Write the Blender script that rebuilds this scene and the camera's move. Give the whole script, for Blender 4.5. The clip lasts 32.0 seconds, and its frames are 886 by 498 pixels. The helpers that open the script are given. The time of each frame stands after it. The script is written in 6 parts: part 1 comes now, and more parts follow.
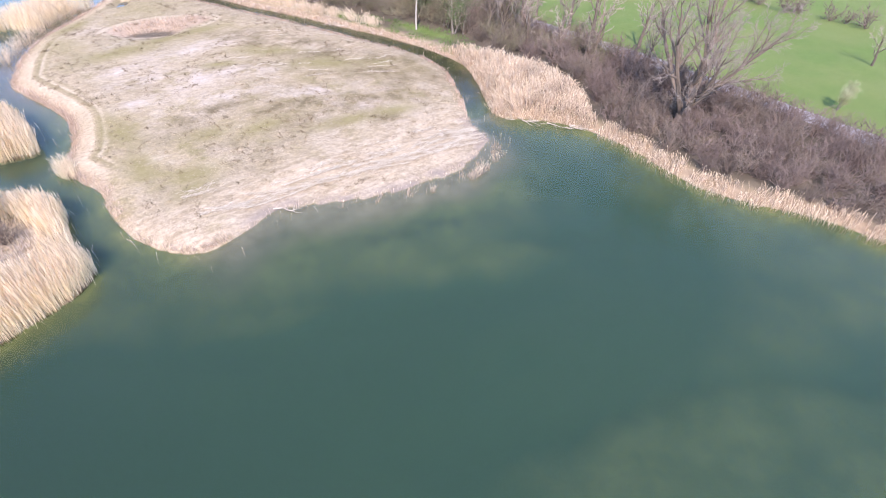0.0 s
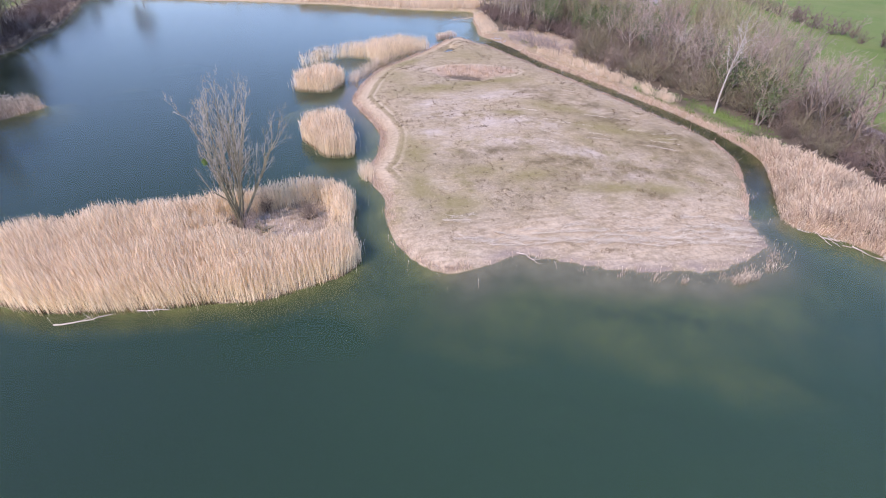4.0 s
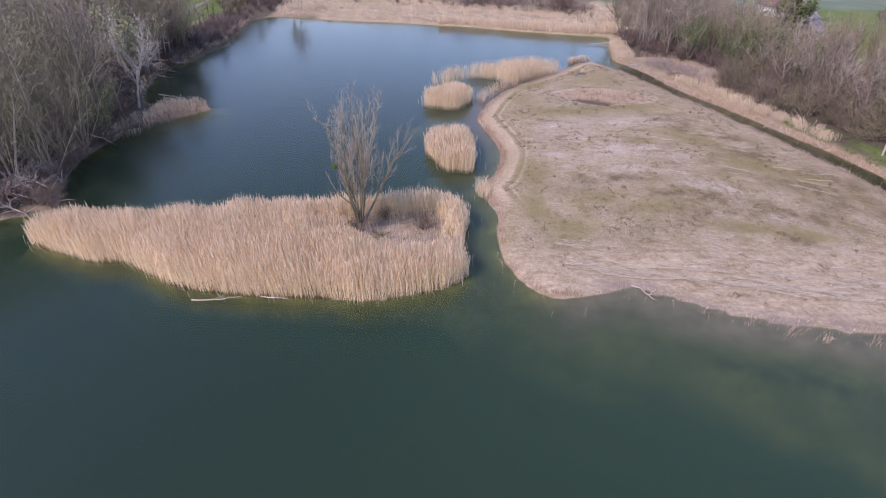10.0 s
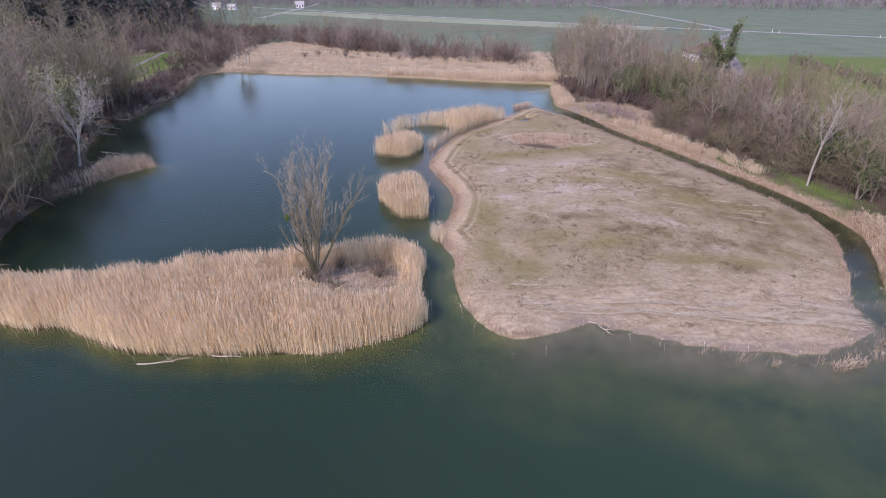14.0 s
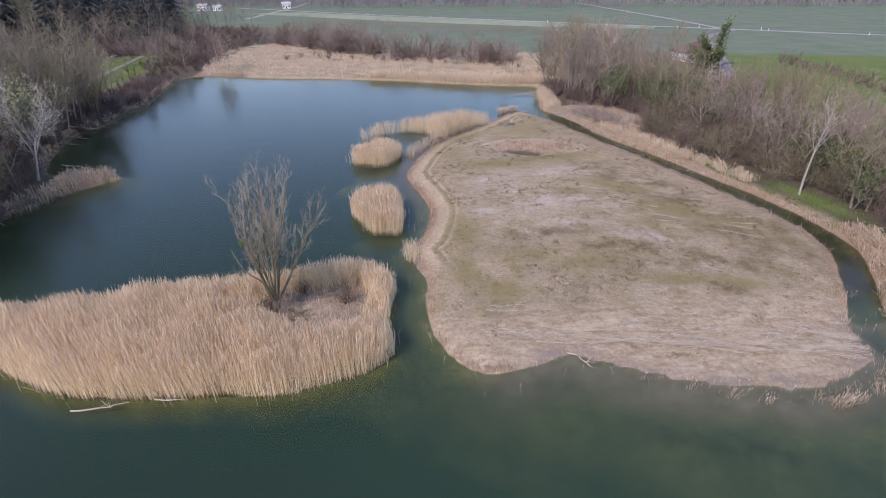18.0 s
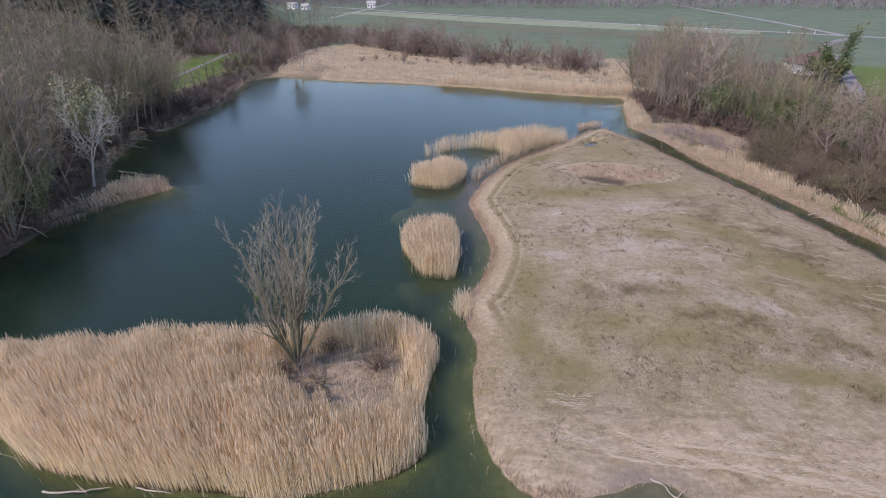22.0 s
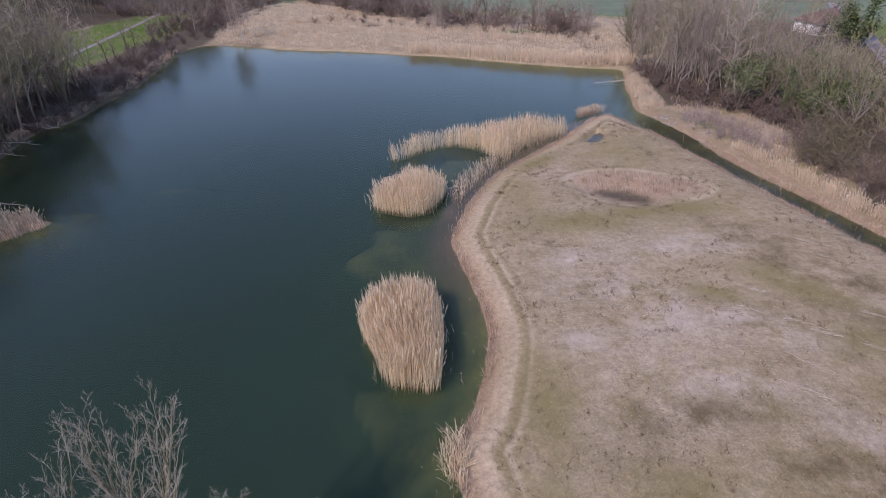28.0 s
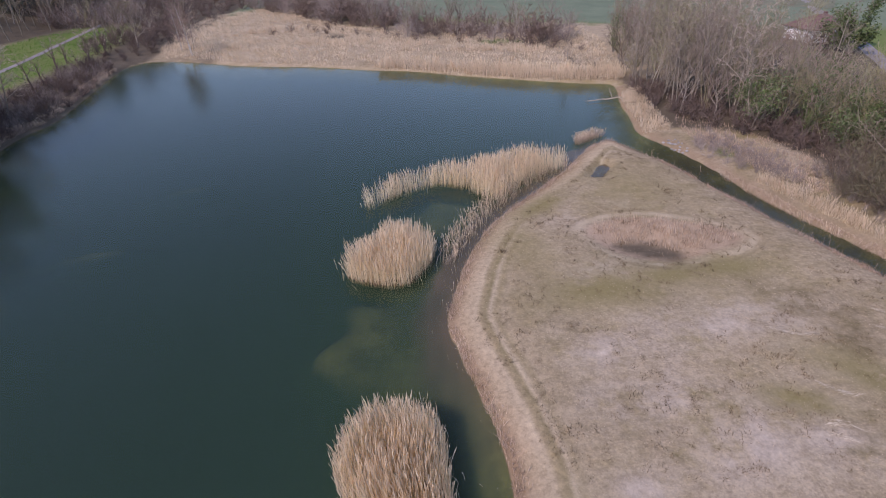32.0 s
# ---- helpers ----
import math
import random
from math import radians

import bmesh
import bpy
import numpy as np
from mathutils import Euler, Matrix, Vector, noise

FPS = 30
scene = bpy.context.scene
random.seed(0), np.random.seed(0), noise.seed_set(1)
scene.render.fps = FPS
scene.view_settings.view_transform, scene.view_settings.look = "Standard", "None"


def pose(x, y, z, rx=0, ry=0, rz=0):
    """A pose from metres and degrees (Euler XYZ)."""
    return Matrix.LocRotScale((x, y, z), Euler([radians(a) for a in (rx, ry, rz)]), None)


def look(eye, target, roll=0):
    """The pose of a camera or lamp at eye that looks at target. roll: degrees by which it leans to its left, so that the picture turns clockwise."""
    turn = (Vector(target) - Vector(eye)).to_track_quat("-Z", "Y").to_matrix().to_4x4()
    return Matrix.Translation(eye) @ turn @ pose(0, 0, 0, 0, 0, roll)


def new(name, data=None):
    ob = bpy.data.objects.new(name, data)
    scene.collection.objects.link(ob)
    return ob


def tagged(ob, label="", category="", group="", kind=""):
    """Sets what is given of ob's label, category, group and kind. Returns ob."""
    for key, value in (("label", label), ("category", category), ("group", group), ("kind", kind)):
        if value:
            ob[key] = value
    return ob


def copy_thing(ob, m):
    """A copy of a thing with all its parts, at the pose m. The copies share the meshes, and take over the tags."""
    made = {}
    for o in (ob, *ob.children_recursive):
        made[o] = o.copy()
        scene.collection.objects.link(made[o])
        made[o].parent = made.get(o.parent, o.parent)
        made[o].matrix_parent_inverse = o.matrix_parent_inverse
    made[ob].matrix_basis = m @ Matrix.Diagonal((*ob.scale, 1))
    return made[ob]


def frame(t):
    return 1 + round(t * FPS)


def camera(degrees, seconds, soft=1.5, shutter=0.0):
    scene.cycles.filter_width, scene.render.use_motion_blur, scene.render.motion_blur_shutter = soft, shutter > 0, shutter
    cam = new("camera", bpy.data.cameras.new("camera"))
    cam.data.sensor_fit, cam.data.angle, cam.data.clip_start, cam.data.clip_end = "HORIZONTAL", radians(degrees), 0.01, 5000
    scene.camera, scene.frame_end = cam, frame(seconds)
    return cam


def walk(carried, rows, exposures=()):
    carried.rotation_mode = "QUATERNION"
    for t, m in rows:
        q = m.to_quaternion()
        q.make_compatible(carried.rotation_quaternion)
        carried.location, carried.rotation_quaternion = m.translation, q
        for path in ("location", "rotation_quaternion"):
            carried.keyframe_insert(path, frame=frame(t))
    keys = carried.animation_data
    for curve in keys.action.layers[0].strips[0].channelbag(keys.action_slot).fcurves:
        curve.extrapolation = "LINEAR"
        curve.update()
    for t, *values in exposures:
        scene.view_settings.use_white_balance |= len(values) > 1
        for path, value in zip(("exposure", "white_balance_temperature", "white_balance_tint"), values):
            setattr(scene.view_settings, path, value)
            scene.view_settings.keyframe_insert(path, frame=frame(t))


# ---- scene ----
cam = camera(79.6, 32.0, 1.0)
METRES, EYE, TILT, LEAN, TURN = 47.35, 25.0, 0.0, 0.0, -42.0
ROWS = [
    (0.0, 0.0, 0.0, 0.0, 0.85, -39.61, -1.03),
    (0.5, -0.0004, 0.0002, -0.0001, 2.7, -39.27, -0.98),
    (1.0, -0.0004, -0.0006, 0.0015, 4.47, -38.66, -0.97),
    (1.5, -0.0009, -0.0014, 0.001, 6.22, -36.81, -0.97),
    (2.0, -0.004, -0.0009, 0.0022, 8.61, -35.08, -0.92),
    (2.5, -0.0048, -0.0006, 0.001, 12.42, -33.91, -0.83),
    (3.0, -0.0086, 0.0003, -0.0003, 16.89, -33.92, -0.91),
    (3.5, -0.012, 0.0017, -0.0001, 23.18, -34.01, -0.97),
    (4.0, -0.0141, 0.0022, -0.0009, 30.83, -34.12, -1.04),
    (4.5, -0.0169, 0.0012, -0.0009, 37.41, -34.28, -1.07),
    (6.5, -0.0204, 0.0032, -0.0068, 54.67, -34.32, -0.73),
    (7.0, -0.0199, 0.0032, -0.0083, 53.87, -34.2, -0.57),
    (7.5, -0.0194, 0.003, -0.0088, 53.07, -34.14, -0.46),
    (8.0, -0.0177, 0.0031, -0.0089, 52.05, -34.08, -0.34),
    (8.5, -0.016, 0.0032, -0.0089, 50.25, -34.0, -0.2),
    (9.0, -0.0159, 0.0031, -0.0092, 46.83, -33.89, -0.07),
    (9.5, -0.0145, 0.003, -0.009, 45.7, -33.46, 0.01),
    (10.0, -0.0137, 0.0029, -0.0081, 44.1, -32.0, 0.08),
    (10.5, -0.0129, 0.0028, -0.008, 42.59, -30.41, 0.14),
    (11.0, -0.0132, 0.003, -0.0078, 41.6, -28.86, 0.19),
    (11.5, -0.0129, 0.0032, -0.0079, 40.91, -27.75, 0.21),
    (12.0, -0.0129, 0.0034, -0.0078, 40.35, -27.52, 0.27),
    (12.5, -0.0131, 0.0035, -0.0077, 39.89, -27.23, 0.29),
    (13.0, -0.0131, 0.0034, -0.0075, 39.48, -27.2, 0.31),
    (13.5, -0.0127, 0.0036, -0.0073, 39.1, -27.21, 0.36),
    (14.0, -0.0131, 0.0055, -0.0073, 38.73, -27.22, 0.4),
    (14.5, -0.0135, 0.0101, -0.0074, 38.39, -27.22, 0.44),
    (16.5, -0.0174, 0.052, -0.0036, 36.96, -27.3, 0.72),
    (17.0, -0.0199, 0.0654, -0.0024, 36.7, -27.31, 0.75),
    (17.5, -0.0235, 0.08, -0.0014, 36.49, -27.35, 0.77),
    (18.0, -0.0305, 0.0956, -0.0008, 37.81, -27.34, 0.74),
    (18.5, -0.0365, 0.1147, 0.0002, 38.83, -27.35, 0.75),
    (19.0, -0.0467, 0.1327, 0.001, 40.64, -27.35, 0.7),
    (19.5, -0.0569, 0.1533, 0.0018, 41.76, -27.36, 0.71),
    (20.0, -0.0712, 0.173, 0.0023, 42.69, -27.34, 0.68),
    (20.5, -0.0846, 0.1953, 0.0032, 43.96, -27.34, 0.72),
    (21.0, -0.1016, 0.2164, 0.0042, 44.55, -27.34, 0.72),
    (21.5, -0.1207, 0.2378, 0.0045, 45.91, -27.31, 0.7),
    (22.0, -0.1401, 0.2605, 0.0052, 46.17, -27.32, 0.74),
    (22.5, -0.1614, 0.2824, 0.0055, 45.56, -27.31, 0.76),
    (23.0, -0.1842, 0.3045, 0.0058, 45.4, -27.32, 0.78),
    (23.5, -0.2076, 0.3267, 0.0062, 44.99, -27.31, 0.82),
    (24.0, -0.2317, 0.3493, 0.0069, 44.45, -27.32, 0.87),
    (24.5, -0.2565, 0.3723, 0.0077, 44.01, -27.33, 0.9),
    (25.0, -0.2812, 0.3954, 0.0081, 43.7, -27.83, 0.93),
    (25.5, -0.3057, 0.4192, 0.0085, 43.51, -29.45, 0.97),
    (27.5, -0.4082, 0.5177, 0.0096, 42.88, -32.09, 0.88),
    (28.0, -0.434, 0.5424, 0.0095, 42.72, -32.07, 0.89),
    (28.5, -0.4598, 0.5663, 0.0089, 42.55, -32.04, 0.88),
    (29.0, -0.4855, 0.5892, 0.008, 42.37, -32.02, 0.87),
    (29.5, -0.5111, 0.6111, 0.0074, 42.22, -32.0, 0.88),
    (30.0, -0.5358, 0.6323, 0.0067, 42.09, -31.97, 0.87),
    (30.5, -0.56, 0.6524, 0.0064, 41.96, -31.94, 0.86),
    (31.0, -0.5837, 0.6721, 0.0053, 41.84, -31.91, 0.87),
    (31.5, -0.6066, 0.691, 0.0046, 41.6, -31.9, 0.89),
    (32.0, -0.6301, 0.7092, 0.004, 39.12, -31.91, 0.94),
]
walk(cam, [(t, pose(0, 0, EYE, TILT, LEAN, TURN) @ pose(METRES * x, METRES * y, METRES * z, 90 + pitch, roll, yaw)) for t, x, y, z, yaw, pitch, roll in ROWS],
     [(0.0, 1.6, 6700, 25), (1.5, 1.52, 6650, 26), (3.0, 1.26, 6600, 29), (4.5, 0.98, 6750, 32), (7.0, 0.7, 6850, 35), (10.0, 0.64, 6850, 35), (14.0, 0.54, 6900, 33), (19.0, 0.44, 6950, 27), (22.0, 0.36, 7050, 25), (24.5, 0.34, 7100, 24), (27.5, 0.3, 6950, 31), (32.0, 0.3, 7050, 31)])

# ---- light ----
SUN_AZ, SUN_EL = 225.0, 43.0          # clockwise from +y; height over the horizon
sun_way = Vector((math.sin(radians(SUN_AZ)) * math.cos(radians(SUN_EL)),
                  math.cos(radians(SUN_AZ)) * math.cos(radians(SUN_EL)), math.sin(radians(SUN_EL))))
world = bpy.data.worlds.new("sky")
scene.world = world
world.use_nodes = True
wn = world.node_tree.nodes
sky = wn.new("ShaderNodeTexSky")
sky.sky_type, sky.sun_disc = "NISHITA", False
sky.sun_elevation, sky.sun_rotation = radians(SUN_EL), radians(SUN_AZ)
sky.air_density, sky.dust_density, sky.ozone_density = 1.1, 0.2, 4.0
wn["Background"].inputs["Strength"].default_value = 0.205
world.node_tree.links.new(sky.outputs[0], wn["Background"].inputs["Color"])
lamp = bpy.data.lights.new("sun", "SUN")
lamp.energy, lamp.angle, lamp.color = 3.0, radians(0.6), (1.0, 0.955, 0.90)
new("sun", lamp).matrix_world = look(sun_way * 100, (0, 0, 0))


# ---- materials ----
def nodes_of(name):
    m = bpy.data.materials.new(name)
    m.use_nodes = True
    return m, m.node_tree.nodes, m.node_tree.links


def rgb(c):
    return (*c, 1.0)


def noise_node(n, l, scale, detail=4.0, rough=0.6, stretch=None):
    """A noise texture in world metres, if need be stretched."""
    geo = n.new("ShaderNodeNewGeometry")
    tex = n.new("ShaderNodeTexNoise")
    tex.inputs["Scale"].default_value, tex.inputs["Detail"].default_value, tex.inputs["Roughness"].default_value = scale, detail, rough
    if stretch:
        mp = n.new("ShaderNodeMapping")
        mp.inputs["Scale"].default_value = stretch[:3]
        if len(stretch) > 3:
            mp.inputs["Rotation"].default_value = (0, 0, radians(stretch[3]))
        l.new(geo.outputs["Position"], mp.inputs["Vector"])
        l.new(mp.outputs[0], tex.inputs["Vector"])
    else:
        l.new(geo.outputs["Position"], tex.inputs["Vector"])
    return tex.outputs["Fac"]


def ramp(n, l, fac, stops):
    r = n.new("ShaderNodeValToRGB")
    while len(r.color_ramp.elements) < len(stops):
        r.color_ramp.elements.new(0.5)
    for e, (at, c) in zip(r.color_ramp.elements, stops):
        e.position, e.color = at, rgb(c) if len(c) == 3 else c
    l.new(fac, r.inputs["Fac"])
    return r.outputs["Color"]


def grey(a, b):
    return [(a, (0, 0, 0)), (b, (1, 1, 1))]


def mix(n, l, fac, a, b, how="MIX"):
    x = n.new("ShaderNodeMix")
    x.data_type, x.blend_type = "RGBA", how
    for sock, v in ((x.inputs[0], fac), (x.inputs[6], a), (x.inputs[7], b)):
        if isinstance(v, (int, float)):
            sock.default_value = v
        elif isinstance(v, tuple):
            sock.default_value = rgb(v)
        else:
            l.new(v, sock)
    return x.outputs[2]


def maths(n, l, op, a, b=0.0):
    x = n.new("ShaderNodeMath")
    x.operation, x.use_clamp = op, op in ("MULTIPLY", "ADD")
    for sock, v in ((x.inputs[0], a), (x.inputs[1], b)):
        if isinstance(v, (int, float)):
            sock.default_value = v
        else:
            l.new(v, sock)
    return x.outputs[0]


def bumped(n, l, bsdf, height, strength, distance):
    b = n.new("ShaderNodeBump")
    b.inputs["Strength"].default_value, b.inputs["Distance"].default_value = strength, distance
    l.new(height, b.inputs["Height"])
    l.new(b.outputs[0], bsdf.inputs["Normal"])


def plain(name, a, b, scale=3.0, rough=0.8, by="object", metal=0.0, spread=0.35, bump=0.4, thin=0.0):
    """A surface between two colours: noise, and a shade of its own for each object or each loose piece."""
    m, n, l = nodes_of(name)
    bs = n["Principled BSDF"]
    if by == "island":
        g = n.new("ShaderNodeNewGeometry")
        rnd = g.outputs["Random Per Island"]
    else:
        g = n.new("ShaderNodeObjectInfo")
        rnd = g.outputs["Random"]
    big = noise_node(n, l, scale * 0.12, 3)
    fine = noise_node(n, l, scale, 5)
    f = maths(n, l, "ADD", maths(n, l, "MULTIPLY", fine, 0.5), maths(n, l, "MULTIPLY", big, 0.5))
    f2 = ramp(n, l, f, grey(0.35, 0.65))
    both = mix(n, l, spread, f2, rnd)
    col = mix(n, l, both, a, b)
    l.new(col, bs.inputs["Base Color"])
    bs.inputs["Roughness"].default_value, bs.inputs["Metallic"].default_value = rough, metal
    bs.inputs["Specular IOR Level"].default_value = 0.25
    if bump:
        bumped(n, l, bs, fine, bump, 0.02)
    if thin:
        tl = n.new("ShaderNodeBsdfTranslucent")
        l.new(col, tl.inputs["Color"])
        mx = n.new("ShaderNodeMixShader")
        mx.inputs[0].default_value = thin
        l.new(bs.outputs[0], mx.inputs[1])
        l.new(tl.outputs[0], mx.inputs[2])
        l.new(mx.outputs[0], n["Material Output"].inputs["Surface"])
    return m


REED = plain("dry_reed", (0.63, 0.51, 0.335), (0.95, 0.825, 0.60), 1.2, 0.75, "island", spread=0.7, bump=0, thin=0.5)
PINKREED = plain("pinkish_dry_sedge", (0.33, 0.235, 0.175), (0.62, 0.47, 0.36), 1.2, 0.8, "island", spread=0.7, bump=0, thin=0.35)
DEADBARK = plain("weathered_dead_bark", (0.17, 0.15, 0.125), (0.36, 0.325, 0.28), 3.0, 0.8, spread=0.4)
REDREED = plain("reddish_old_reed", (0.13, 0.075, 0.05), (0.30, 0.19, 0.13), 1.2, 0.85, "island", spread=0.7, bump=0, thin=0.2)
PALEREED = plain("cream_dry_reed", (0.46, 0.36, 0.25), (0.84, 0.70, 0.53), 1.2, 0.8, "island", spread=0.6, bump=0, thin=0.4)
LITTERREED = plain("grey_reed_litter", (0.30, 0.245, 0.20), (0.62, 0.53, 0.45), 1.2, 0.85, "island", spread=0.7, bump=0, thin=0.2)
SHOREREED = plain("pale_pinkish_reed", (0.36, 0.26, 0.18), (0.74, 0.58, 0.44), 1.2, 0.8, "island", spread=0.7, bump=0, thin=0.4)
PLUME = plain("reed_plume", (0.52, 0.40, 0.27), (0.88, 0.73, 0.54), 2.0, 0.9, "island", spread=0.7, bump=0, thin=0.5)
GRASSBLADE = plain("dry_grass_blade", (0.25, 0.18, 0.11), (0.58, 0.46, 0.33), 0.8, 0.85, "island", spread=0.6, bump=0, thin=0.3)
SPRINGBLADE = plain("spring_grass_blade", (0.05, 0.135, 0.018), (0.115, 0.25, 0.04), 0.8, 0.8, "island", spread=0.6, bump=0, thin=0.3)
STRAWLINE = plain("bleached_cut_straw", (0.37, 0.30, 0.215), (0.60, 0.515, 0.395), 1.0, 0.85, "island", spread=0.7, bump=0)
TUSSOCK = plain("brown_tussock", (0.045, 0.03, 0.018), (0.22, 0.16, 0.10), 0.8, 0.9, "island", spread=0.7, bump=0, thin=0.2)
GREENBLADE = plain("green_grass_blade", (0.04, 0.085, 0.02), (0.13, 0.20, 0.05), 0.8, 0.8, "island", spread=0.6, bump=0)
BARK = plain("grey_brown_bark", (0.122, 0.101, 0.081), (0.342, 0.293, 0.244), 4.0, 0.9, spread=0.5)
TWIG = plain("brown_twig", (0.155, 0.124, 0.096), (0.375, 0.312, 0.248), 1.5, 0.85, spread=0.65, bump=0)
RUSTTWIG = plain("rusty_brown_twig", (0.13, 0.088, 0.075), (0.31, 0.22, 0.185), 1.5, 0.85, spread=0.65, bump=0)
# far-wood twigs, paled to mauve-grey so the colour carries the haze
HAZETWIG = plain("haze_grey_twig", (0.19, 0.17, 0.178), (0.28, 0.252, 0.26), 1.5, 0.85, spread=0.6, bump=0)
DARKTWIG = plain("dark_grey_brown_twig", (0.115, 0.092, 0.077), (0.28, 0.228, 0.192), 1.5, 0.85, spread=0.6, bump=0)
MOSSTWIG = plain("mossy_grey_twig", (0.118, 0.110, 0.064), (0.285, 0.258, 0.160), 1.5, 0.85, spread=0.65, bump=0)
SHRUBTWIG = plain("purple_brown_twig", (0.066, 0.046, 0.041), (0.189, 0.139, 0.114), 1.5, 0.85, spread=0.65, bump=0)
BRUSHTWIG = plain("brown_brush_twig", (0.078, 0.059, 0.046), (0.215, 0.165, 0.128), 1.5, 0.85, spread=0.65, bump=0)
MOSSBRUSH = plain("olive_brush_twig", (0.085, 0.075, 0.045), (0.215, 0.185, 0.115), 1.5, 0.85, spread=0.65, bump=0)
MAUVETWIG = plain("mauve_grey_twig", (0.16, 0.125, 0.115), (0.34, 0.28, 0.25), 1.5, 0.85, spread=0.65, bump=0)
WOODBARK = plain("olive_brown_bark", (0.125, 0.106, 0.082), (0.34, 0.297, 0.238), 3.0, 0.9, spread=0.6)
DARKBARK = plain("dark_brown_bark", (0.06, 0.045, 0.035), (0.17, 0.13, 0.10), 4.0, 0.9, spread=0.5)
PALEBARK = plain("pale_birch_bark", (0.25, 0.225, 0.195), (0.52, 0.48, 0.43), 3.0, 0.8, spread=0.4)
OLIVEBARK = plain("lichen_grey_bark", (0.062, 0.055, 0.032), (0.235, 0.205, 0.135), 2.5, 0.9, spread=0.2)
OLIVETIP = plain("pale_olive_twig", (0.145, 0.125, 0.098), (0.35, 0.31, 0.25), 1.5, 0.85, spread=0.2, bump=0)
OLIVETWIG = plain("olive_willow_twig", (0.12, 0.11, 0.055), (0.28, 0.25, 0.14), 1.5, 0.8, spread=0.5, bump=0)
IVY = plain("ivy_leaf", (0.04, 0.062, 0.022), (0.125, 0.165, 0.06), 1.5, 0.5, "island", spread=0.7, bump=0)
# spruce needles lightened bluish, some distance haze put into their colour
NEEDLE = plain("conifer_needle", (0.055, 0.070, 0.070), (0.11, 0.128, 0.122), 1.0, 0.7, "island", spread=0.6, bump=0, thin=0.3)
CATKIN = plain("pale_yellow_green_catkin", (0.22, 0.24, 0.12), (0.42, 0.42, 0.26), 1.5, 0.8, "island", spread=0.7, bump=0)
DRIFT = plain("bleached_driftwood", (0.24, 0.19, 0.145), (0.52, 0.44, 0.36), 5.0, 0.8, spread=0.4)
STONE = plain("pale_stone", (0.15, 0.14, 0.13), (0.32, 0.3, 0.28), 4.0, 0.85, spread=0.6)
LANE = plain("grey_gravel_lane", (0.15, 0.135, 0.135), (0.25, 0.225, 0.225), 2.0, 0.9, spread=0.0)
GRAVEL = plain("pale_gravel_road", (0.24, 0.22, 0.215), (0.34, 0.31, 0.30), 2.0, 0.9, spread=0.0)
WHITEWALL = plain("white_render", (0.68, 0.67, 0.65), (0.80, 0.79, 0.77), 1.0, 0.8, spread=0.0)
GREYROOF = plain("pale_grey_roof_tile", (0.32, 0.31, 0.31), (0.46, 0.44, 0.43), 3.0, 0.8, spread=0.2)
ROOF = plain("red_brown_roof_tile", (0.095, 0.055, 0.052), (0.165, 0.095, 0.085), 3.0, 0.8, spread=0.2)
GLASS = plain("dark_window_glass", (0.02, 0.025, 0.03), (0.04, 0.045, 0.05), 1.0, 0.1, spread=0.0, bump=0)
DOORWOOD = plain("brown_door_wood", (0.10, 0.06, 0.04), (0.18, 0.11, 0.07), 4.0, 0.6, spread=0.2)
# far meadow strip, its green paled by painted distance haze
CROPSTRIP = plain("pale_green_meadow", (0.175, 0.20, 0.125), (0.245, 0.265, 0.17), 0.15, 0.95, spread=0.0, bump=0.2)
PLOUGHED = plain("brownish_young_crop", (0.10, 0.108, 0.066), (0.155, 0.148, 0.098), 0.2, 0.95, spread=0.0, bump=0.2)


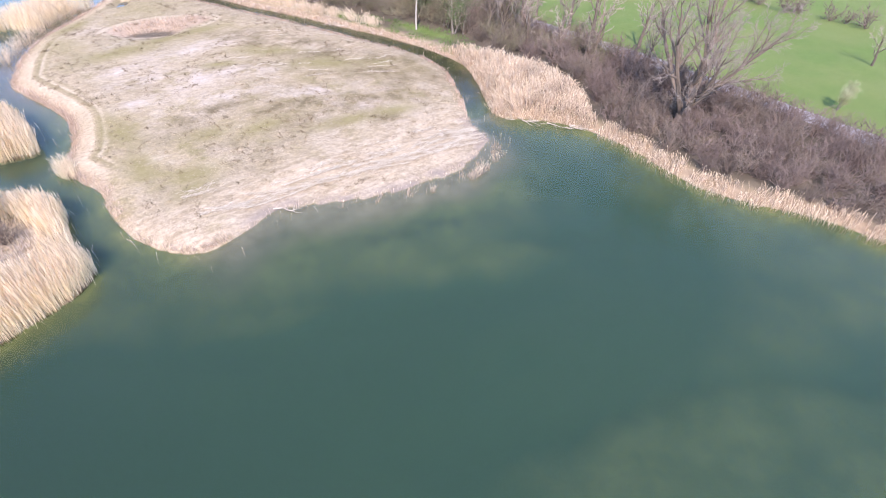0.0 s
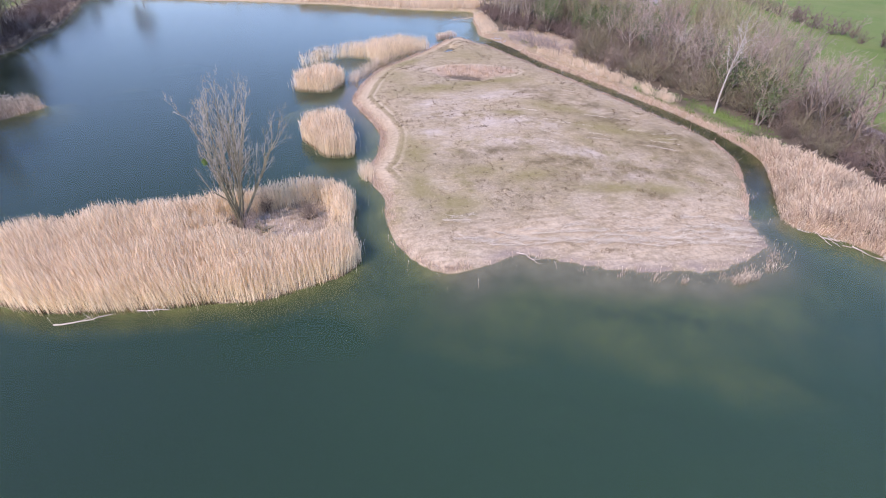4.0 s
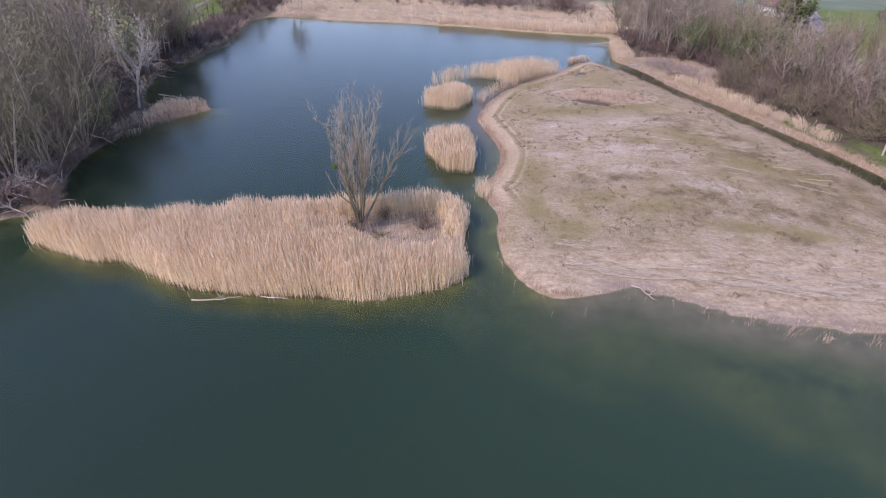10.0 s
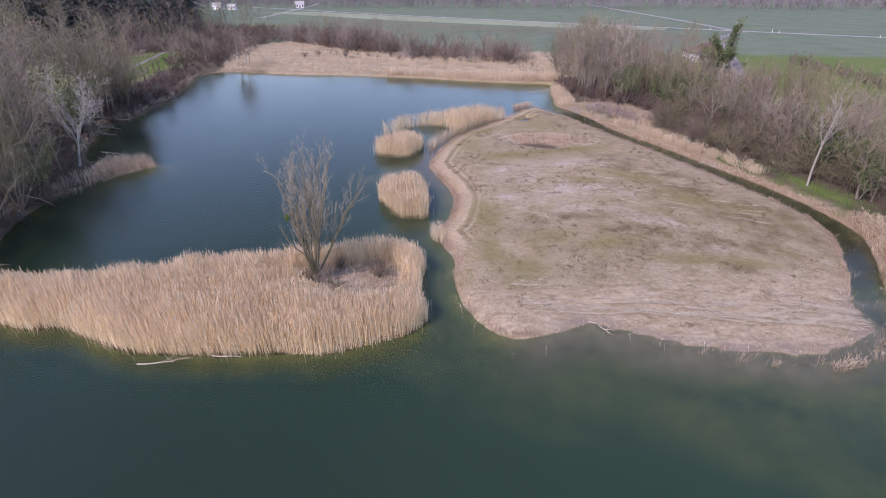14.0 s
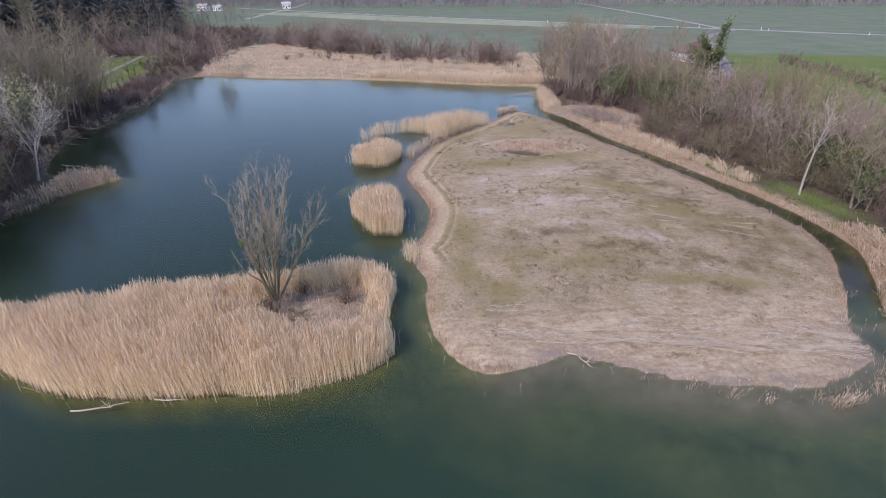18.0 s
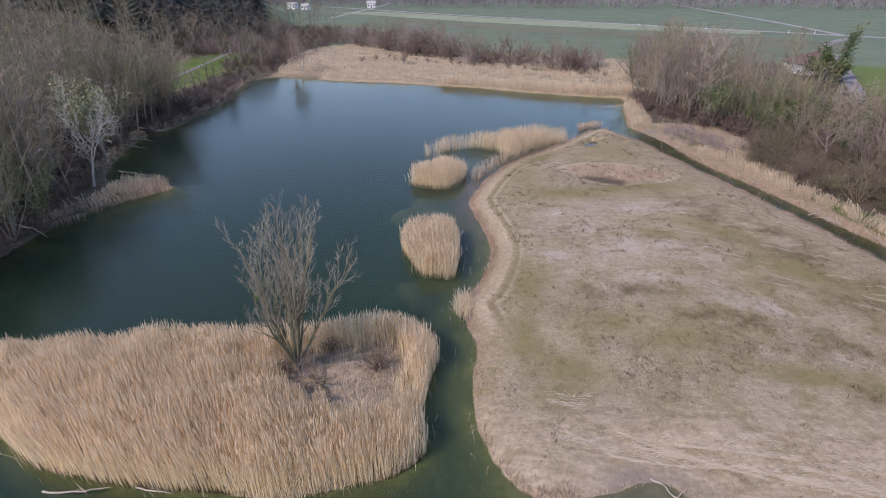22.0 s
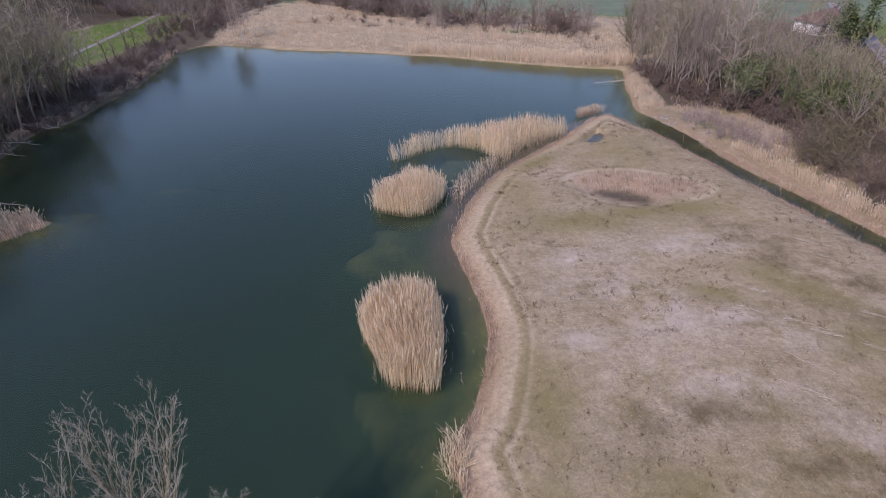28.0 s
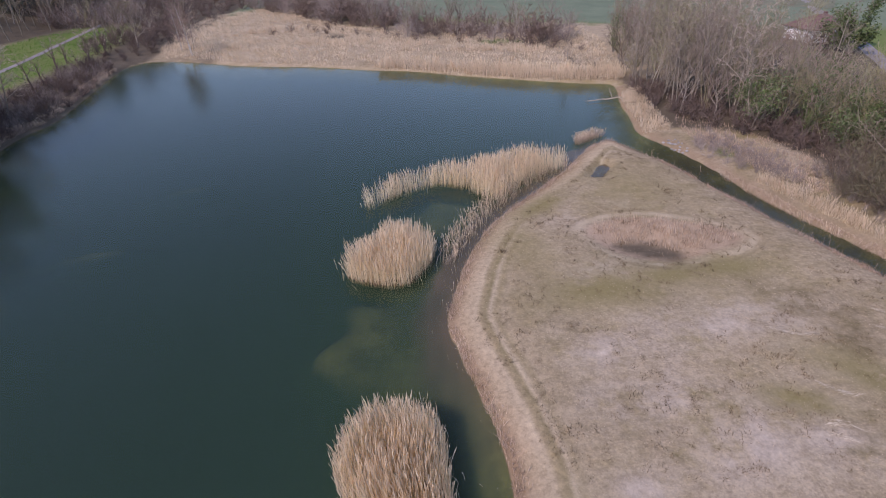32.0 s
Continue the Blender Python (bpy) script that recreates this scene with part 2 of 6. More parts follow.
def water_material():
    m, n, l = nodes_of("pond_water")
    n.remove(n["Principled BSDF"])
    out = n["Material Output"]
    murk = n.new("ShaderNodeBsdfDiffuse")
    # brighter murk towards the east basin
    geo = n.new("ShaderNodeNewGeometry")
    xyz = n.new("ShaderNodeSeparateXYZ")
    l.new(geo.outputs["Position"], xyz.inputs[0])
    east = n.new("ShaderNodeMapRange")
    east.interpolation_type = "SMOOTHSTEP"
    east.inputs["From Min"].default_value, east.inputs["From Max"].default_value = -22.0, 24.0
    l.new(xyz.outputs[0], east.inputs["Value"])
    fac = noise_node(n, l, 0.035, 3)
    fac = maths(n, l, "ADD", maths(n, l, "MULTIPLY", fac, 0.35), maths(n, l, "MULTIPLY", east.outputs[0], 0.65))
    green = ramp(n, l, fac, [(0.12, (0.036, 0.082, 0.048)), (0.85, (0.071, 0.152, 0.090))])
    # brown silt in the creek, with the banks' dark reflection painted in
    creek = []
    for k, lo, hi in ((0, 26.0, 31.0), (1, 36.0, 42.0), (1, 112.0, 104.0)):
        step = n.new("ShaderNodeMapRange")
        step.interpolation_type = "SMOOTHSTEP"
        step.inputs["From Min"].default_value, step.inputs["From Max"].default_value = lo, hi
        l.new(xyz.outputs[k], step.inputs["Value"])
        creek.append(step.outputs[0])
    brown = maths(n, l, "MULTIPLY", creek[0], maths(n, l, "MULTIPLY", creek[1], creek[2]))
    l.new(mix(n, l, brown, green, (0.040, 0.040, 0.027)), murk.inputs["Color"])
    clear = n.new("ShaderNodeBsdfTransparent")
    clear.inputs["Color"].default_value = rgb((0.945, 0.95, 0.88))
    body = n.new("ShaderNodeMixShader")
    body.inputs[0].default_value = 0.19
    l.new(clear.outputs[0], body.inputs[1])
    l.new(murk.outputs[0], body.inputs[2])
    gloss = n.new("ShaderNodeBsdfGlossy")
    gloss.inputs["Roughness"].default_value = 0.13
    fr = n.new("ShaderNodeFresnel")
    fr.inputs["IOR"].default_value = 1.33
    bmp = n.new("ShaderNodeBump")
    bmp.inputs["Strength"].default_value, bmp.inputs["Distance"].default_value = 0.14, 0.05
    ripple = noise_node(n, l, 2.2, 3, 0.55)
    l.new(ripple, bmp.inputs["Height"])
    l.new(bmp.outputs[0], gloss.inputs["Normal"])
    l.new(bmp.outputs[0], fr.inputs["Normal"])
    top = n.new("ShaderNodeMixShader")
    l.new(fr.outputs[0], top.inputs[0])
    l.new(body.outputs[0], top.inputs[1])
    l.new(gloss.outputs[0], top.inputs[2])
    l.new(top.outputs[0], out.inputs["Surface"])
    return m


def ground_material():
    """Dry straw, moss, meadow, wood litter and the pond's bed, laid out by the sheet's own masks."""
    m, n, l = nodes_of("ground_cover")
    bs = n["Principled BSDF"]

    def mask(name):
        a = n.new("ShaderNodeAttribute")
        a.attribute_name = name
        return a.outputs["Fac"]

    big = noise_node(n, l, 0.085, 5, 0.65)
    mid = noise_node(n, l, 0.42, 7, 0.72)
    fine = noise_node(n, l, 2.6, 6, 0.8)
    patch = noise_node(n, l, 0.17, 6, 0.7)
    streak = noise_node(n, l, 1.0, 5, 0.65, (0.45, 1.4, 1.0, -12.0))
    tuft = n.new("ShaderNodeTexVoronoi")
    tuft.inputs["Scale"].default_value, tuft.inputs["Randomness"].default_value = 2.6, 1.0
    l.new(n.new("ShaderNodeNewGeometry").outputs["Position"], tuft.inputs["Vector"])
    speck = noise_node(n, l, 7.0, 3, 0.7)
    clumps = maths(n, l, "MULTIPLY", ramp(n, l, tuft.outputs["Distance"], [(0.10, (1, 1, 1)), (0.30, (0, 0, 0))]), ramp(n, l, patch, grey(0.44, 0.58)))
    grain = ramp(n, l, fine, [(0.28, (0.18, 0.15, 0.12)), (0.5, (0.5, 0.48, 0.46)), (0.72, (0.86, 0.8, 0.74))])
    # straw: mown dry grass, brown to tan, with grey-pink bare patches
    hue = noise_node(n, l, 0.30, 8, 0.68)
    straw = ramp(n, l, hue, [(0.28, (0.155, 0.132, 0.060)), (0.40, (0.209, 0.174, 0.096)), (0.48, (0.267, 0.218, 0.137)), (0.56, (0.277, 0.226, 0.152)), (0.66, (0.337, 0.285, 0.205)), (0.78, (0.41, 0.36, 0.275))])
    straw = mix(n, l, maths(n, l, "MULTIPLY", ramp(n, l, patch, grey(0.46, 0.64)), 0.65), straw, mix(n, l, ramp(n, l, mid, grey(0.3, 0.7)), (0.275, 0.225, 0.18), (0.40, 0.345, 0.30)))
    straw = mix(n, l, maths(n, l, "MULTIPLY", ramp(n, l, big, grey(0.47, 0.60)), 0.6), straw, mix(n, l, ramp(n, l, mid, grey(0.35, 0.65)), (0.125, 0.10, 0.042), (0.25, 0.20, 0.115)))
    straw = mix(n, l, 0.5, straw, grain, "OVERLAY")
    straw = mix(n, l, 0.3, straw, ramp(n, l, speck, [(0.32, (0.12, 0.10, 0.08)), (0.5, (0.5, 0.5, 0.5)), (0.68, (0.92, 0.86, 0.8))]), "OVERLAY")
    straw = mix(n, l, maths(n, l, "MULTIPLY", clumps, 0.75), straw, (0.085, 0.06, 0.036))
    pale = mix(n, l, ramp(n, l, streak, grey(0.38, 0.70)), (0.255, 0.202, 0.135), (0.385, 0.32, 0.235))
    pale = mix(n, l, 0.6, pale, grain, "OVERLAY")
    col = mix(n, l, maths(n, l, "MULTIPLY", mask("bleached"), ramp(n, l, mid, grey(0.28, 0.5))), straw, pale)
    col = mix(n, l, maths(n, l, "MULTIPLY", maths(n, l, "MULTIPLY", mask("ashen"), 0.9), ramp(n, l, hue, grey(0.38, 0.62))), col, mix(n, l, 0.5, mix(n, l, mid, (0.32, 0.27, 0.22), (0.455, 0.40, 0.345)), grain, "OVERLAY"))
    col = mix(n, l, maths(n, l, "MULTIPLY", mask("dun"), ramp(n, l, hue, [(0.42, (1, 1, 1)), (0.58, (0.1, 0.1, 0.1))])), col, mix(n, l, fine, (0.065, 0.048, 0.025), (0.175, 0.135, 0.075)))
    # bands that follow the isle's western shore: sedge, a worn track, pale verge
    inland = maths(n, l, "SUBTRACT", maths(n, l, "ADD", mask("inland"), maths(n, l, "MULTIPLY", mid, 0.05)), 0.025)
    band = ramp(n, l, inland, [(0.0, (0.17, 0.105, 0.07)), (0.045, (0.27, 0.19, 0.125)), (0.11, (0.36, 0.275, 0.185)), (0.20, (0.425, 0.345, 0.245)), (0.235, (0.25, 0.20, 0.12)),
                               (0.275, (0.185, 0.152, 0.08)), (0.305, (0.40, 0.33, 0.235)), (0.35, (0.24, 0.195, 0.115)), (0.40, (0.31, 0.25, 0.17)), (0.52, (0.26, 0.205, 0.13))])
    band = mix(n, l, 0.6, band, grain, "OVERLAY")
    col = mix(n, l, maths(n, l, "MULTIPLY", mask("verge"), 0.82), col, band)
    rim = mix(n, l, fine, (0.13, 0.088, 0.055), (0.33, 0.235, 0.155))
    col = mix(n, l, mask("rim"), col, rim)
    moss = mix(n, l, fine, (0.115, 0.096, 0.038), (0.265, 0.218, 0.105))
    col = mix(n, l, maths(n, l, "MULTIPLY", mask("moss"), ramp(n, l, mid, grey(0.26, 0.46))), col, moss)
    # the worn ring round the small marsh pond
    ring = maths(n, l, "ADD", mask("ring"), maths(n, l, "MULTIPLY", maths(n, l, "SUBTRACT", mid, 0.5), 0.06))
    worn = ramp(n, l, ring, [(0.40, (0, 0, 0)), (0.425, (0.5, 0.5, 0.5)), (0.45, (0.0, 0.0, 0.0)), (0.485, (0.5, 0.5, 0.5)), (0.515, (0.55, 0.55, 0.55)), (0.55, (0, 0, 0))])
    worn = maths(n, l, "MULTIPLY", worn, ramp(n, l, hue, grey(0.36, 0.58)))
    col = mix(n, l, worn, col, mix(n, l, ramp(n, l, ring, grey(0.44, 0.47)), (0.17, 0.13, 0.075), (0.42, 0.345, 0.24)))
    col = mix(n, l, maths(n, l, "MULTIPLY", ramp(n, l, ring, grey(0.54, 0.62)), 0.6), col, mix(n, l, fine, (0.24, 0.165, 0.115), (0.42, 0.30, 0.22)))
    litter = mix(n, l, mid, (0.045, 0.036, 0.026), (0.135, 0.108, 0.076))
    col = mix(n, l, mask("litter"), col, litter)
    meadow = mix(n, l, mid, (0.060, 0.100, 0.022), (0.108, 0.152, 0.040))
    meadow = mix(n, l, ramp(n, l, big, grey(0.35, 0.7)), meadow, (0.118, 0.138, 0.046))
    meadow = mix(n, l, 0.3, meadow, ramp(n, l, fine, [(0.2, (0.3, 0.3, 0.3)), (0.8, (0.8, 0.8, 0.7))]), "OVERLAY")
    col = mix(n, l, mask("meadow"), col, meadow)
    # far fields: distance haze painted in as a greyer, bluer green
    crop = mix(n, l, ramp(n, l, big, grey(0.35, 0.65)), (0.102, 0.132, 0.086), (0.138, 0.168, 0.110))
    col = mix(n, l, mask("crop"), col, crop)
    # wet mud along the isle's south shore
    col = mix(n, l, maths(n, l, "MULTIPLY", mask("wetmud"), ramp(n, l, mid, grey(0.36, 0.56))), col, mix(n, l, fine, (0.13, 0.10, 0.08), (0.27, 0.22, 0.18)))
    # the bed: silt and weed patches; the water's absorption painted in, darker by depth
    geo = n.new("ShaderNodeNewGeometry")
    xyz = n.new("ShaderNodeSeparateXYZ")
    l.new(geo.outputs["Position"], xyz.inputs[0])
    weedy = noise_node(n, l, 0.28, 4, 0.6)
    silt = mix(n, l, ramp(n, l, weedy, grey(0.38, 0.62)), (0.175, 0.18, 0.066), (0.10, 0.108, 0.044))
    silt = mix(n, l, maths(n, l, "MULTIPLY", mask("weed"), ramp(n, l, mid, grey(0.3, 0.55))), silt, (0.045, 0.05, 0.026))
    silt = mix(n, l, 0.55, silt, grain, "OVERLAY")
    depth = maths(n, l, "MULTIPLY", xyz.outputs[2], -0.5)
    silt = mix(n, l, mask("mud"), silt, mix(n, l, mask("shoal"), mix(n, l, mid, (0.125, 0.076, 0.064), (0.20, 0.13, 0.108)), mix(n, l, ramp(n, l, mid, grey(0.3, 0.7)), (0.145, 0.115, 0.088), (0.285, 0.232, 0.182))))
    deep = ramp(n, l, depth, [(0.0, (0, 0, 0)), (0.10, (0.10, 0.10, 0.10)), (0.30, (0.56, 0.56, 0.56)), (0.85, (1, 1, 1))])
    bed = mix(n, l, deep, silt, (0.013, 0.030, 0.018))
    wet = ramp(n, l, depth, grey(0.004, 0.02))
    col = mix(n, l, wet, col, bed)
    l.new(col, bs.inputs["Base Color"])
    bs.inputs["Roughness"].default_value = 0.95
    bs.inputs["Specular IOR Level"].default_value = 0.15
    bumped(n, l, bs, maths(n, l, "ADD", maths(n, l, "MULTIPLY", fine, 0.6), maths(n, l, "MULTIPLY", mid, 0.4)), 0.8, 0.12)
    return m


WATER, GROUND = water_material(), ground_material()


# ---- shapes ----
def mesh_of(name, verts, faces, material):
    me = bpy.data.meshes.new(name)
    if isinstance(faces, np.ndarray):
        n, k = faces.shape
        me.vertices.add(len(verts))
        me.vertices.foreach_set("co", np.ascontiguousarray(verts, np.float32).ravel())
        me.loops.add(n * k)
        me.loops.foreach_set("vertex_index", np.ascontiguousarray(faces, np.int32).ravel())
        me.polygons.add(n)
        me.polygons.foreach_set("loop_start", np.arange(0, n * k, k, dtype=np.int32))
        me.update(calc_edges=True)
    else:
        me.from_pydata([tuple(v) for v in verts], [], faces)
    me.materials.append(material)
    me.update()
    return me


def part(name, shape, material, parent, label=""):
    """Links a bmesh, or (verts, faces), as one mesh under a thing or a part."""
    if isinstance(shape, bmesh.types.BMesh):
        me = bpy.data.meshes.new(name)
        shape.to_mesh(me)
        shape.free()
        me.materials.append(material)
    elif isinstance(shape, bpy.types.Mesh):
        me = shape
    else:
        me = mesh_of(name, shape[0], shape[1], material)
    ob = new(name, me)
    ob.parent = parent
    return tagged(ob, label) if label else ob


def smooth(points, steps=6, closed=True):
    """A rounded line through a few corner points."""
    p = np.array(points, float)
    n, out = len(p), []
    for i in range(n if closed else n - 1):
        a, b, c, d = (p[(i + k) % n] if closed else p[min(max(i + k, 0), n - 1)] for k in (-1, 0, 1, 2))
        for s in range(steps):
            t = s / steps
            out.append(0.5 * (2 * b + (c - a) * t + (2 * a - 5 * b + 4 * c - d) * t * t + (3 * b - a - 3 * c + d) * t ** 3))
    if not closed:
        out.append(p[-1])
    return np.array(out)


def edge_distance(x, y, poly, closed=True):
    best = np.full(x.shape, 1e9)
    q = np.roll(poly, -1, 0) if closed else poly[1:]
    for (ax, ay), (bx, by) in zip(poly, q):
        dx, dy = bx - ax, by - ay
        s = dx * dx + dy * dy
        if s < 1e-9:
            continue
        t = np.clip(((x - ax) * dx + (y - ay) * dy) / s, 0, 1)
        best = np.minimum(best, (x - ax - t * dx) ** 2 + (y - ay - t * dy) ** 2)
    return np.sqrt(best)


def inside(x, y, poly):
    hit = np.zeros(x.shape, bool)
    q = np.roll(poly, -1, 0)
    for (ax, ay), (bx, by) in zip(poly, q):
        if ay == by:
            continue
        hit ^= ((ay > y) != (by > y)) & (x < (bx - ax) * (y - ay) / (by - ay) + ax)
    return hit


def signed(x, y, poly):
    d = edge_distance(x, y, poly)
    return np.where(inside(x, y, poly), d, -d)


def ease(v, a, b):
    t = np.clip((v - a) / (b - a), 0, 1)
    return t * t * (3 - 2 * t)


def wavy(x, y, scale, seed):
    """A cheap smooth unevenness between -1 and 1."""
    r = np.random.RandomState(seed)
    out = np.zeros(x.shape)
    for k in range(7):
        a, f, ph = r.uniform(0, 6.28), r.uniform(0.6, 1.9) / scale, r.uniform(0, 6.28)
        out += np.sin((x * np.cos(a) + y * np.sin(a)) * f * 6.28 + ph)
    return out / 4.5


def blobs(x, y, rows):
    out = np.zeros(x.shape)
    for cx, cy, rx, ry, rot in rows:
        c, s = math.cos(radians(rot)), math.sin(radians(rot))
        u, v = (x - cx) * c + (y - cy) * s, (y - cy) * c - (x - cx) * s
        out = np.maximum(out, np.exp(-(u / rx) ** 2 - (v / ry) ** 2))
    return out


# ---- the plan: shores and islands ----
LAKE = smooth([(47.5, -12), (46.8, 1.2), (46, 6.2), (44.7, 8.8), (43.4, 12), (42.8, 14.8), (43.5, 19.2), (44.3, 23.5), (44.1, 26.6), (43.3, 29.6), (41.4, 32.6),
               (39.2, 35.2), (40.6, 38.1), (43.1, 42), (46, 47.5), (46.7, 52), (46.2, 57.3), (44.9, 63.4), (42.4, 71.1), (40, 79), (38.1, 84.2),
               (36.4, 88.8), (34.9, 94.1), (34, 100), (31.8, 107.5), (29.8, 113), (30.8, 119), (31.8, 126.5), (33.5, 133), (33.8, 137.5)][:48]
              + [(29.6, 138.5), (22, 141), (13, 144.5), (7, 147), (0, 150.5), (-10, 153), (-20, 156.5), (-34, 159), (-42, 162), (-50, 165), (-57, 165.5),
                 (-59.5, 158), (-56.5, 139), (-54.5, 126), (-55.5, 119), (-55, 111), (-57.3, 103), (-51.5, 84), (-45.8, 79.5), (-41.5, 79.6),
                 (-38.1, 78.7), (-41, 75), (-44.2, 70.3), (-45.8, 65), (-45.6, 58.5), (-43.5, 51.5), (-40.5, 45.8), (-47, 42.5), (-53, 38.4),
                 (-72, 20), (-80, -25), (-45, -70), (20, -75), (48, -45)], 4)
MEADOW_ISLE = smooth([(6.2, 33.4), (4.4, 35.5), (3.2, 38.9), (2.9, 42.8), (3.2, 46), (2.2, 49.5), (1.6, 52.2), (2.9, 54.5), (3.9, 58.4), (4.4, 61.6), (4.1, 64.4),
                      (3.4, 67.7), (2.2, 72.3), (1.8, 75.4), (2.9, 80), (4.2, 84), (7.1, 89.9), (11.8, 95.4), (17, 101.6), (21.3, 107.8), (25, 110.6),
                      (27.3, 106.5), (29.7, 101.5), (31.4, 96), (33.3, 90), (35.5, 83.3), (38.5, 74.5), (41, 65.8), (42.8, 60), (43.8, 55.7), (43.9, 52),
                      (43.1, 47.8), (41, 44), (39, 40.5), (36.8, 37.4), (35.6, 34.8), (35.2, 32.6), (33, 31.2), (29.4, 30), (26.3, 30), (24.2, 30.3)]
                     + [(21.5, 30.9), (19.2, 31.6), (17.1, 32.6), (15.1, 33.6), (13.1, 34.4), (10.9, 33.8), (8.4, 33.2)], 4)
REED_ISLE = smooth([(-39.2, 40.2), (-36.4, 38.6), (-34.3, 37.9), (-31.7, 36.8), (-28.6, 36.8), (-26.4, 35.6), (-24, 34.3), (-21.6, 33.3), (-17.3, 32.7),
                    (-13.5, 32.5), (-10.8, 32.5), (-7.4, 32.1), (-4.2, 33.1), (-1.5, 34), (0.3, 35.8), (0.2, 37.5), (-0.1, 39.5), (0.1, 42.5), (0.5, 44.6),
                    (-0.4, 46.2), (-2.2, 47.8), (-4.5, 48.2), (-6.3, 47), (-9, 46.6), (-14.3, 45.6), (-18.4, 45.6), (-22, 44.7), (-25, 44), (-31, 43),
                    (-35.2, 43.2), (-37.7, 42.3)], 4)
CLUMP_A = smooth([(-4.9, 62.6), (-3.6, 59.8), (-2.4, 57.2), (-0.6, 56.6), (0.9, 56.8), (1.2, 60), (1.1, 63), (0.5, 65.8), (-2.6, 66.6), (-4.2, 65.4)], 4)
CLUMP_B = smooth([(-6.3, 81.8), (-3.6, 80.1), (-1, 80.2), (0.5, 82.5), (1.2, 85), (0.2, 86.8), (-2.4, 87.8), (-4.6, 85.4)], 4)
CLUMP_C = smooth([(-5.6, 95.2), (-5, 93.9), (-2.2, 96.6), (1.8, 98.8), (5, 97.6), (7, 95.2), (9.4, 95.8), (12.4, 99.6), (16.4, 102.2), (17.2, 103.6), (11.2, 104),
                  (6.7, 101.8), (1.8, 100.2), (-2.8, 98)], 4)
POOL = smooth([(19.3, 99.4), (20.5, 98.7), (21.5, 100.4), (22.5, 101.8), (22.2, 103.0), (21.0, 102.4), (20.3, 101.0)], 4)
RING = smooth([(14.4, 87.0), (15.2, 83.9), (18.7, 81.2), (23, 81.1), (27.5, 82.4), (29.8, 84.6), (27.6, 87.0), (22.3, 89.3), (17.5, 89.1)], 6)
MARSH = smooth([(17.3, 84.5), (19.3, 82.9), (21.8, 82.2), (22.2, 83.2), (19.6, 84.7)], 4)


def shore(x, y):
    """Metres from the waterline: land over 0, water under 0."""
    lake, isle, reed = signed(x, y, LAKE), signed(x, y, MEADOW_ISLE), signed(x, y, REED_ISLE)
    d = np.where(np.maximum(isle, reed) > 0, np.maximum(isle, reed), np.where(lake < 0, -lake, -np.minimum(lake, np.minimum(-isle, -reed))))
    return d, lake, isle, reed


